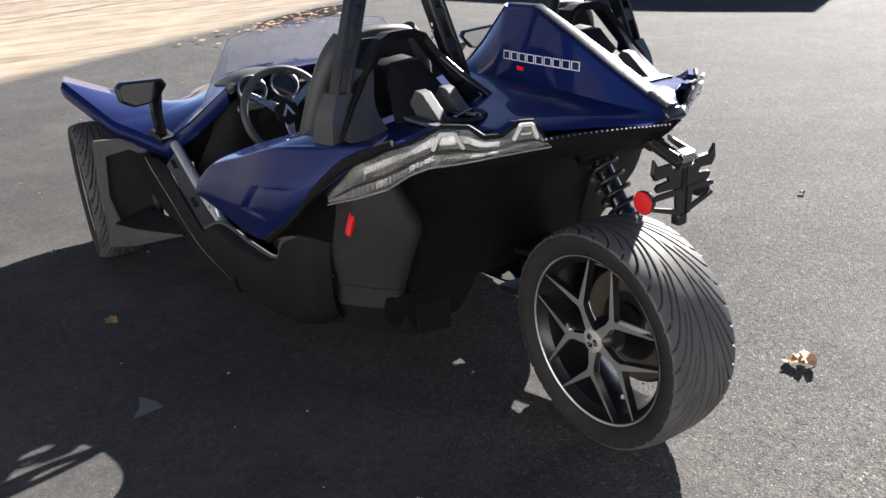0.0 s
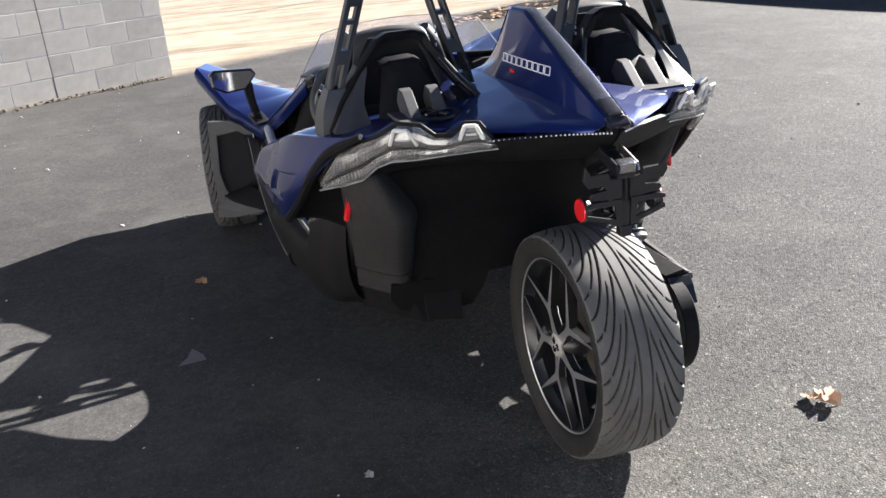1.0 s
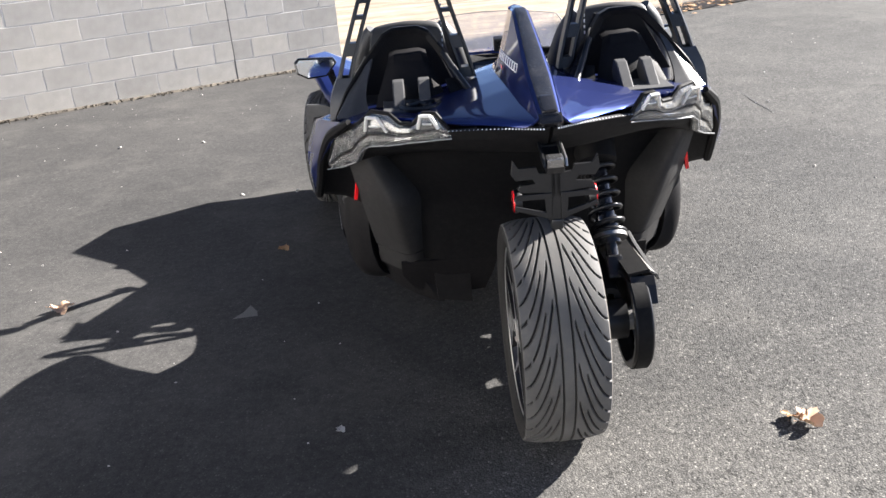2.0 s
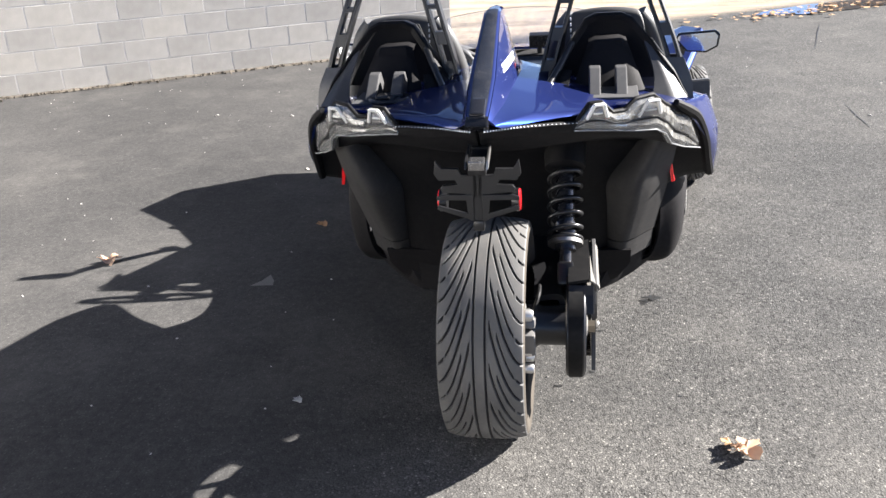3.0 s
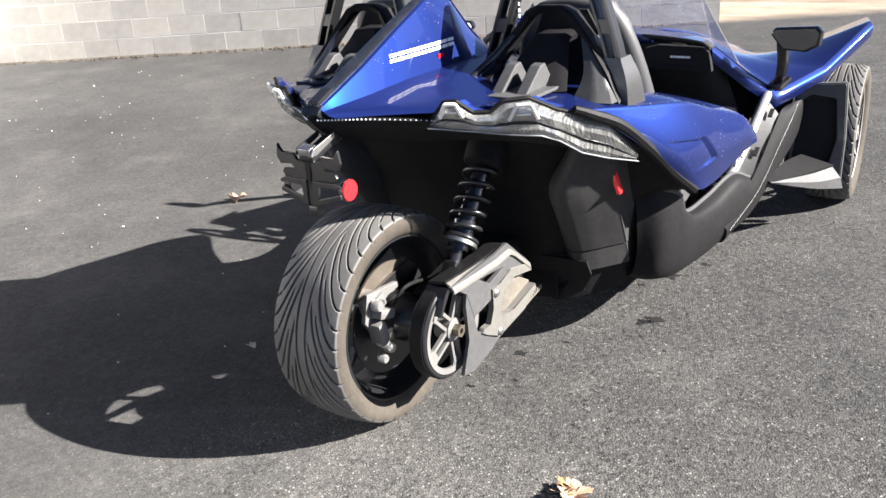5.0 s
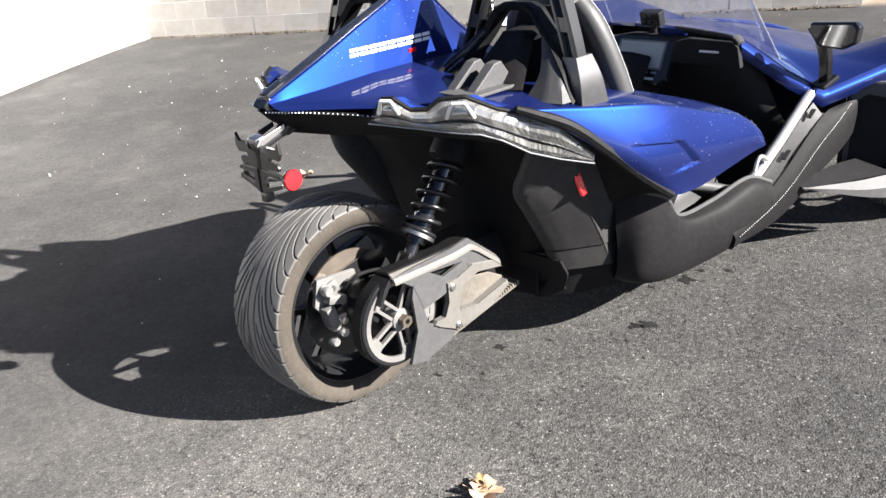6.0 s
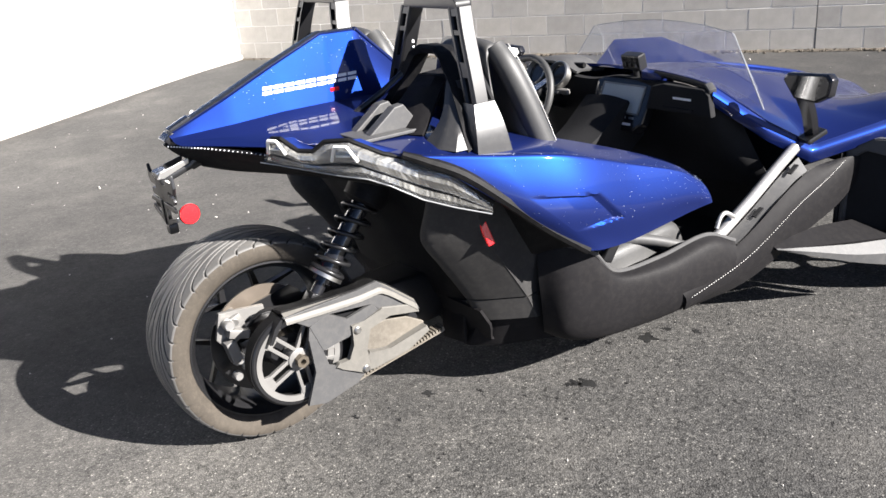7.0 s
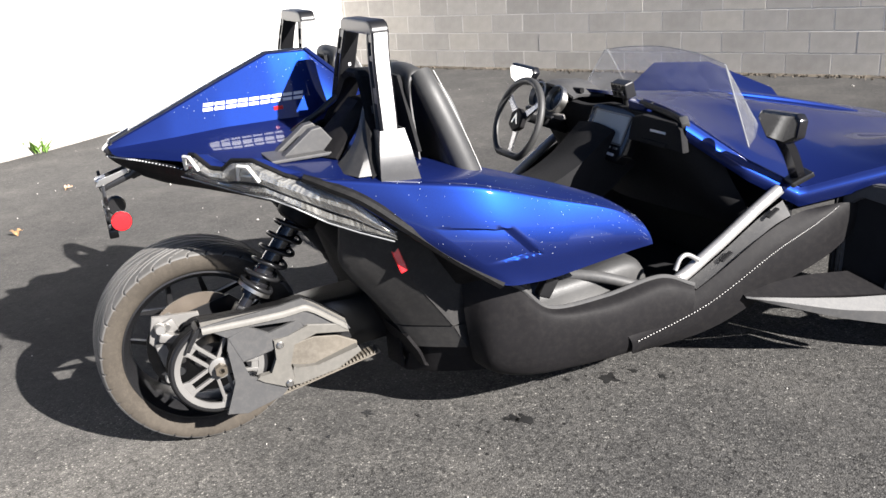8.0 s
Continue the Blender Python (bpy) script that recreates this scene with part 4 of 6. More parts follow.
for s in (1, -1):
    part("rear_fascia", sheet(fascia, 24, 40, 0.012, s, along=straight), BLACK, car, "black moulded plastic under the tail deck")
    bead = spline([(0.02, -0.188, 1.004), (0.12, -0.104, 0.994), (0.262, 0.008, 0.974)], 40)
    part("seal_bead", tube(bead, 0.0032, 6, s=s), BLACK, car)
    dots = bmesh.new()
    for k, p in enumerate(spline([(0.02, -0.190, 1.004), (0.12, -0.106, 0.994), (0.262, 0.006, 0.974)], 26)):
        bmesh.ops.create_icosphere(dots, subdivisions=1, radius=0.0032, matrix=Matrix.Translation((p.x * s, p.y - 0.002, p.z)))
    part("bead_dots", dots, WHITE, car, "row of tiny pale dots along the seam")
    def corner(z):
        ex = 0.553 + (z - 0.408) * 0.12 if z > 0.408 else 0.553 - (0.408 - z) * 0.05
        ey = 0.695 + (0.408 - z) * 0.48 if z < 0.408 else 0.695 - (min(z, 0.632) - 0.408) * 0.69 - max(0.0, z - 0.632) * 0.42
        f = 1.0 - max(0.0, z - 0.66) * 2.6
        return [(ex + dx * f, ey + dy * f, z) for dx, dy in ((-0.215, -0.045), (-0.170, -0.125), (-0.124, -0.152), (-0.082, -0.115), (-0.040, -0.058), (-0.005, -0.007), (0.0, 0.004), (-0.006, 0.055), (-0.002, 0.14))]
    part("rear_corner_panel", sheet([corner(z) for z in (0.83, 0.74, 0.65, 0.56, 0.48, 0.398)], 54, 20, 0.010, s), GREY_PLASTIC, car, "rounded black plastic corner panel")
    part("corner_panel_foot", sheet([[(x * 0.994, y + 0.003, z) for x, y, z in corner(z)] for z in (0.392, 0.35, 0.305)], 54, 4, 0.010, s), GREY_PLASTIC, car)
    end = [[(0.52, 0.44, 0.86), (0.605, 0.50, 0.83), (0.690, 0.53, 0.790)], [(0.560, 0.58, 0.745), (0.640, 0.600, 0.745), (0.712, 0.610, 0.722)],
           [(0.555, 0.64, 0.640), (0.645, 0.690, 0.650), (0.732, 0.700, 0.650)], [(0.548, 0.70, 0.540), (0.650, 0.770, 0.575), (0.752, 0.780, 0.590)],
           [(0.548, 0.76, 0.510), (0.640, 0.830, 0.555), (0.742, 0.800, 0.596)]]
    part("pod_end_panel", sheet(end, 8, 12, 0.008, s, along=straight), BLACK, car, "black end panel behind the blue side pod")
    part("side_reflector", box((0.013, 0.024, 0.076), pose(0.588 * s, 0.526, 0.672, 16, -10 * s, -6 * s), 0.003), RED, car, "upright red side reflector")
    belly = [[(0.365, 0.640, 0.315), (0.405, 0.615, 0.315), (0.450, 0.650, 0.315), (0.535, 0.755, 0.315), (0.560, 0.84, 0.315)], [(0.31, 0.600, 0.172), (0.335, 0.606, 0.170), (0.410, 0.67, 0.178), (0.480, 0.75, 0.188), (0.545, 0.84, 0.200)]]
    part("belly_side", sheet(belly, 16, 6, 0.010, s, across=straight), CHARCOAL, car, "dark plastic side of the belly pan")
    low = [[(0.10, 0.57, 0.36), (0.30, 0.57, 0.36), (0.46, 0.58, 0.36)], [(0.12, 0.60, 0.28), (0.30, 0.60, 0.28), (0.46, 0.62, 0.29)], [(0.16, 0.64, 0.19), (0.30, 0.64, 0.175), (0.40, 0.66, 0.20)], [(0.16, 1.0, 0.16), (0.30, 1.0, 0.15), (0.42, 1.0, 0.17)]]
    part("belly_pan", sheet(low, 8, 10, 0.010, s, across=straight, along=straight), CHARCOAL, car, "dark plastic belly pan")
    part("under_panel", prism([(0.205, 0.165), (0.335, 0.185), (0.345, 0.325), (0.205, 0.325)], 0.012, plane_xz(0.60, s), 0.003), CHARCOAL, car, "grey plastic panel under the tail")

# clear tail lamps wrapped in film
def lamp_row(a):
    """Edges of the lamp from the inner end (a = 0) to the outer one."""
    low = straight([(0.250, 0.006, 0.955), (0.290, 0.036, 0.948), (0.325, 0.064, 0.940), (0.362, 0.095, 0.932), (0.400, 0.128, 0.922), (0.440, 0.165, 0.912), (0.492, 0.208, 0.904), (0.524, 0.260, 0.878), (0.552, 0.345, 0.822), (0.600, 0.420, 0.790), (0.662, 0.500, 0.764)], 60)
    high = straight([(0.262, 0.012, 0.975), (0.296, 0.020, 1.022), (0.330, 0.030, 1.024), (0.362, 0.062, 0.988), (0.398, 0.090, 0.986), (0.430, 0.113, 1.014), (0.482, 0.160, 1.016), (0.528, 0.235, 0.970), (0.568, 0.325, 0.936), (0.622, 0.390, 0.900), (0.666, 0.500, 0.790)], 60)
    return low[round(a * 60)], high[round(a * 60)]


def lamp_out(a):
    return Vector((0.35 + 0.3 * a, -0.9 + 0.2 * a, 0.25)).normalized()


def lamp_strip(stops, k0=0, k1=60):
    """Rows across the lamp: stops are (height share, standing out)."""
    rows = []
    for k in range(k0, k1 + 1):
        lo, hi = lamp_row(k / 60)
        fade = min(1.0, 0.35 + k / 12, 0.35 + (60 - k) / 14)
        rows.append([lo.lerp(hi, h) + lamp_out(k / 60) * d * fade for h, d in stops])
    return rows


def folds(rows):
    """Every third row, pulled a little in and out, so that the film lies in flat facets."""
    rnd = random.Random(17)
    out = []
    for k, row in enumerate(rows[::3]):
        out.append([p + Vector((rnd.uniform(-1, 1), rnd.uniform(-1, 1), rnd.uniform(-1, 1))) * (0.0028 if 0 < j < len(row) - 1 else 0.0006) for j, p in enumerate(row)])
    return out


for s in (1, -1):
    bowl = part("tail_lamp", sheet(lamp_strip([(0.0, -0.004), (0.30, 0.000), (0.36, 0.002), (0.6, 0.006), (0.85, 0.004), (1.0, -0.004)]), 12, 60, 0.006, s, along=straight), REFLECTOR, car, "clear tail lamp wrapped in crinkled plastic film")
    part("lens", sheet(folds(lamp_strip([(0.40, 0.024), (0.60, 0.028), (0.80, 0.020), (1.0, 0.002)])), 6, 30, 0.0015, s, across=straight, along=straight), FILM, bowl, "crinkled clear film and lens", 4)
    part("lower_lens", sheet(folds(lamp_strip([(-0.03, 0.004), (-0.01, 0.018), (0.12, 0.026), (0.29, 0.020)])), 6, 30, 0.0015, s, across=straight, along=straight), FILM, bowl, "clear film folded under the lamp", 4)
    part("groove", sheet(lamp_strip([(0.29, 0.020), (0.31, 0.012), (0.36, 0.012), (0.39, 0.022)]), 6, 60, 0.002, s, along=straight, across=straight), REFLECTOR, bowl, "dark groove with light cells")
    leds = bmesh.new()
    for k in range(12, 56):
        for h in (0.32,) if k < 30 else (0.10, 0.18, 0.26, 0.34):
            lo, hi = lamp_row(k / 60)
            q = lo.lerp(hi, h) + lamp_out(k / 60) * 0.016
            box((0.0036, 0.004, 0.0036), pose(q.x * s, q.y, q.z, 0, 0, 40 * s), 0.001, leds)
    part("led_strip", leds, PALE, bowl, "rows of small pale light cells")
    for k in (9, 33):
        lo, hi = lamp_row(k / 60)
        d = lamp_out(k / 60)
        e = Vector((-d.y, d.x, 0)).normalized()
        h = (hi - lo) - e * (hi - lo).dot(e)
        base = lo.lerp(hi, 0.44) + d * 0.026
        w, tall = (0.030, 0.046) if k == 9 else (0.038, 0.052)
        up2 = h.normalized()
        frame_bar = [base + e * a * w + up2 * b * tall for a, b in ((-1.05, 0.0), (-0.5, 0.9), (0.5, 0.9), (1.05, 0.0))]
        bm = bmesh.new()
        for p, q in zip(frame_bar, frame_bar[1:]):
            tube([p, q], 0.0056, 8, bm, s=s)
        tube([frame_bar[0] + (frame_bar[1] - frame_bar[0]) * 0.35 + e * 0.012, frame_bar[3] + (frame_bar[2] - frame_bar[3]) * 0.35 - e * 0.012], 0.003, 8, bm, s=s)
        part("light_guide", bm, GUIDE, bowl, "pale trapezoid light guide")
        bm = bmesh.new()
        vs = [bm.verts.new(((q - d * 0.010).x * s, (q - d * 0.010).y, (q - d * 0.010).z)) for q in frame_bar]
        bm.faces.new(vs)
        bmesh.ops.solidify(bm, geom=bm.faces[:], thickness=0.004)
        part("guide_back", bm, PALE, bowl)
    foot_line = [lamp_row(k / 60)[0] + lamp_out(k / 60) * 0.018 - Vector((0, 0, 0.004)) for k in range(61)]
    part("lens_edge", tube(foot_line, 0.0022, 6, s=s), EDGE, bowl, "pale lower edge of the lens")
    rim = [lamp_row(k / 60)[1] + lamp_out(k / 60) * 0.001 + Vector((0, 0, 0.004)) for k in range(61)]
    part("lamp_rim", tube(rim, 0.0065, 8, s=s), BLACK, car, "black rim along the lamp's upper edge")
    hood_rows = [[rim[k] + Vector((0, 0.003, 0)), rim[k] + Vector((0.006, 0.035, -0.002)), Vector((rim[k].x + 0.030, rim[k].y + 0.105, 0.968 if rim[k].x < 0.50 else rim[k].z - 0.03))] for k in range(4, 44)]
    part("lamp_hood", sheet(hood_rows, 4, 39, 0.004, s, across=straight, along=straight), PAINT, car, "blue stepped edge over the lamp")
    trim = spline([(0.565, 0.275, 0.968), (0.60, 0.335, 0.938), (0.648, 0.42, 0.890), (0.692, 0.53, 0.795), (0.722, 0.65, 0.690), (0.753, 0.78, 0.592)], 50)
    part("pod_edge_trim", tube(trim, [0.010 + 0.007 * min(1, k / 12) for k in range(51)], 8, s=s), BLACK, car, "black edge trim between lamp and pod")


# side pods
POD = [
    [(0.31, 0.10, 0.985), (0.42, 0.14, 0.990), (0.565, 0.285, 0.958), (0.600, 0.335, 0.935), (0.700, 0.545, 0.768), (0.760, 0.785, 0.590)],
    [(0.33, 0.42, 0.978), (0.50, 0.46, 0.962), (0.635, 0.52, 0.925), (0.668, 0.535, 0.900), (0.742, 0.640, 0.745), (0.768, 0.835, 0.584)],
    [(0.50, 0.69, 0.930), (0.62, 0.71, 0.912), (0.700, 0.735, 0.888), (0.726, 0.745, 0.866), (0.775, 0.790, 0.725), (0.774, 0.935, 0.584)],
    [(0.61, 0.95, 0.852), (0.67, 0.955, 0.838), (0.735, 0.965, 0.815), (0.753, 0.97, 0.798), (0.788, 1.00, 0.690), (0.786, 1.075, 0.602)],
    [(0.71, 1.15, 0.775), (0.742, 1.152, 0.768), (0.772, 1.158, 0.752), (0.782, 1.162, 0.740), (0.803, 1.185, 0.672), (0.799, 1.215, 0.622)],
    [(0.760, 1.225, 0.715), (0.775, 1.232, 0.712), (0.787, 1.243, 0.700), (0.800, 1.256, 0.680), (0.808, 1.268, 0.655), (0.812, 1.276, 0.630)],
]


def inside(y, z, poly):
    hit = False
    for (a, b), (c, d) in zip(poly, poly[1:] + poly[:1]):
        if (b > z) != (d > z) and y < (c - a) * (z - b) / (d - b) + a:
            hit = not hit
    return hit


SCOOP = [(0.58, 0.800), (0.812, 0.768), (0.905, 0.670), (0.73, 0.664)]


def dent(p, u, v):
    """A recess that deepens forward and ends in a short wall."""
    if u < 0.3 or not inside(p.y, p.z, SCOOP):
        return p
    k = 1.0
    for (a, b), (c, d), wide in zip(SCOOP, SCOOP[1:], (0.005, 0.020, 0.008)):
        far = abs((p.y - a) * (d - b) - (p.z - b) * (c - a)) / math.hypot(c - a, d - b)
        k = min(k, far / wide)
    (a, b), (c, d) = SCOOP[0], SCOOP[3]
    deep = abs((p.y - a) * (d - b) - (p.z - b) * (c - a)) / math.hypot(c - a, d - b)
    return p - Vector((0.020 * k * min(1, deep / 0.17), 0, 0))


for s in (1, -1):
    pod = part("side_pod", sheet(POD, 220, 200, -0.008, s, push=dent), PAINT, car, "metallic blue side pod with water droplets", 30)
    inner = [[(0.56, 0.70, 0.91), (0.62, 0.95, 0.845), (0.72, 1.17, 0.76), (0.80, 1.27, 0.64)], [(0.52, 0.72, 0.75), (0.58, 0.95, 0.70), (0.66, 1.15, 0.66), (0.79, 1.26, 0.62)], [(0.54, 0.75, 0.50), (0.60, 0.92, 0.50), (0.70, 1.08, 0.56), (0.78, 1.25, 0.615)]]
    part("pod_liner", sheet(inner, 12, 10, 0.008, s), INNER, car)
    if s < 0:
        continue
    drops = bmesh.new()
    rnd = random.Random(5)
    lines = [spline(r, 60) for r in POD]
    for _ in range(300):
        a, b = 0.22 + 0.66 * rnd.random(), rnd.random() ** 0.7
        lie = [spline([l[min(60, max(0, round(a * 60) + j))] for l in lines], 40) for j in (-1, 1)]
        i = min(38, max(1, round(b * 40)))
        mid = (lie[0][i] + lie[1][i]) / 2
        n = (lie[1][i] - lie[0][i]).cross(lie[0][i + 1] - lie[0][i - 1]).normalized()
        n = n if n.x > 0 else -n
        p = mid + n * 0.0085 + Vector((0, rnd.uniform(-0.008, 0.008), 0))
        r = rnd.uniform(0.0004, 0.0010) if rnd.random() < 0.9 else 0.0014
        bmesh.ops.create_icosphere(drops, subdivisions=1, radius=r, matrix=Matrix.Translation((p.x * s, p.y, p.z)))
    tagged(part("droplets", drops, DROP, pod), kind="stuff")
# lower body, sills and stitched side bands
SILL = [
    [(0.560, 0.74, 0.585), (0.575, 0.73, 0.48), (0.575, 0.74, 0.36), (0.555, 0.76, 0.27), (0.52, 0.79, 0.225), (0.46, 0.82, 0.215)],
    [(0.632, 0.79, 0.575), (0.648, 0.785, 0.47), (0.648, 0.79, 0.35), (0.626, 0.80, 0.255), (0.580, 0.83, 0.205), (0.48, 0.86, 0.20)],
    [(0.672, 0.880, 0.530), (0.682, 0.89, 0.45), (0.682, 0.90, 0.34), (0.665, 0.91, 0.24), (0.625, 0.92, 0.19), (0.52, 0.94, 0.185)],
    [(0.655, 1.000, 0.424), (0.690, 1.01, 0.40), (0.700, 1.02, 0.32), (0.685, 1.03, 0.23), (0.650, 1.04, 0.188), (0.55, 1.06, 0.18)],
    [(0.668, 1.200, 0.420), (0.712, 1.20, 0.39), (0.725, 1.21, 0.31), (0.712, 1.215, 0.235), (0.680, 1.22, 0.195), (0.58, 1.24, 0.185)],
    [(0.700, 1.395, 0.453), (0.738, 1.39, 0.42), (0.752, 1.38, 0.34), (0.740, 1.38, 0.26), (0.70, 1.38, 0.21), (0.60, 1.40, 0.195)],
    [(0.738, 1.510, 0.410), (0.756, 1.50, 0.385), (0.764, 1.49, 0.34), (0.752, 1.49, 0.28), (0.71, 1.49, 0.23), (0.62, 1.50, 0.205)],
]
for s in (1, -1):
    part("sill", sheet(SILL, 36, 60, 0.014, s), CHARCOAL, car, "matt black moulded door sill")
    lip = spline([r[0] for r in SILL[1:]], 60)
    part("sill_lip", tube(lip, 0.008, 8, s=s), GREY, car, "worn grey rolled sill edge")
    band = [[(0.722, 1.24, 0.300), (0.735, 1.26, 0.260), (0.722, 1.27, 0.215), (0.690, 1.30, 0.190)],
            [(0.748, 1.52, 0.395), (0.765, 1.55, 0.345), (0.760, 1.57, 0.290), (0.735, 1.60, 0.225)],
            [(0.750, 1.80, 0.530), (0.775, 1.83, 0.475), (0.776, 1.87, 0.410), (0.760, 1.90, 0.335)],
            [(0.738, 1.96, 0.572), (0.772, 2.01, 0.535), (0.784, 2.06, 0.480), (0.776, 2.10, 0.410)],
            [(0.735, 2.06, 0.575), (0.770, 2.13, 0.585), (0.790, 2.19, 0.575), (0.792, 2.25, 0.530)]]
    part("side_band", sheet(band, 16, 40, 0.010, s), CHARCOAL, car, "black side band with white stitching")
    seam = spline([r[1] for r in band], 210)
    for k in range(4, 206, 2):
        a, b = seam[k], seam[k].lerp(seam[k + 1], 0.75)
        if k == 4:
            stitch = bmesh.new()
        off = Vector((0.004, -0.001, -0.004))
        tube([a + off, b + off], 0.0013, 5, stitch, s=s)
    part("stitching", stitch, THREAD, car, "white stitched seam")
    part("frame_tube", tube(spline([(0.60, 1.22, 0.33), (0.655, 1.46, 0.385), (0.675, 1.62, 0.475), (0.684, 1.82, 0.600), (0.686, 1.92, 0.655)], 30), 0.021, 14, s=s), SILVER, car, "silver painted frame tube")
    part("frame_tube", tube(spline([(0.45, 1.02, 0.46), (0.56, 1.22, 0.45), (0.64, 1.43, 0.375)], 16), 0.020, 14, s=s), GREY, car, "dull grey frame tube under the seat")
    part("tube_loop", tube(spline([(0.690, 1.47, 0.455), (0.690, 1.49, 0.492), (0.690, 1.52, 0.500), (0.690, 1.57, 0.470)], 16), 0.008, 10, s=s), SILVER, car)
    part("step_plate", sheet([[(0.685, 1.50, 0.385), (0.738, 1.52, 0.392)], [(0.690, 1.66, 0.470), (0.742, 1.68, 0.462)], [(0.694, 1.82, 0.565), (0.738, 1.83, 0.540)], [(0.696, 1.93, 0.615), (0.736, 1.93, 0.570)]], 4, 16, 0.006, s), GREY, car, "grey inner step plate")
    for y, z in ((1.66, 0.468), (1.86, 0.585)):
        part("slot", box((0.018, 0.05, 0.006), pose(0.722 * s, y, z + 0.004, 30, 0, 0), 0.001), INNER, car)

# cockpit tub
part("cockpit_floor", box((1.10, 1.10, 0.02), pose(0, 1.52, 0.225), 0.0), INNER, car, "dark cockpit floor")
part("rear_bulkhead", box((1.10, 0.03, 0.55), pose(0, 0.76, 0.66), 0.0), INNER, car)
part("front_bulkhead", box((1.16, 0.03, 0.48), pose(0, 2.05, 0.46), 0.0), INNER, car)
for s in (1, -1):
    wall = sheet([[(0.62, 0.85, 0.50), (0.62, 1.0, 0.40), (0.63, 1.3, 0.38), (0.66, 1.6, 0.42), (0.68, 2.0, 0.60)], [(0.60, 0.85, 0.23), (0.60, 1.0, 0.23), (0.61, 1.3, 0.23), (0.63, 1.6, 0.23), (0.64, 2.0, 0.23)]], 20, 4, 0.01, s)
    part("tub_side", wall, INNER, car)
console = sheet([[(-0.10, 1.75, 0.66), (0, 1.75, 0.67), (0.10, 1.75, 0.66)], [(-0.085, 1.55, 0.52), (0, 1.55, 0.53), (0.085, 1.55, 0.52)], [(-0.075, 1.30, 0.44), (0, 1.30, 0.45), (0.075, 1.30, 0.44)], [(-0.075, 0.80, 0.42), (0, 0.80, 0.43), (0.075, 0.80, 0.42)]], 8, 16, 0.2)
part("centre_console", console, INNER, car)
part("gear_knob", turned([(0.014, 0), (0.018, 0.05), (0.020, 0.085), (0.012, 0.10), (0.0, 0.102)], 20, pose(0.0, 1.46, 0.555, 12)), SATIN, car)
part("hand_lever", tube([(0.055, 1.20, 0.47), (0.055, 1.30, 0.52), (0.055, 1.36, 0.545)], 0.013, 10), SATIN, car)
part("latch", box((0.03, 0.045, 0.02), pose(0.075, 1.20, 0.52, 10), 0.004), STEEL, car)
part("belt_buckle", box((0.035, 0.05, 0.075), pose(0.60, 1.02, 0.475, -25, 10, 0), 0.008), SATIN, car, "seat belt buckle with red button")
part("buckle_button", box((0.022, 0.02, 0.012), pose(0.60, 1.025, 0.515, -25, 10, 0), 0.003), RED, car)


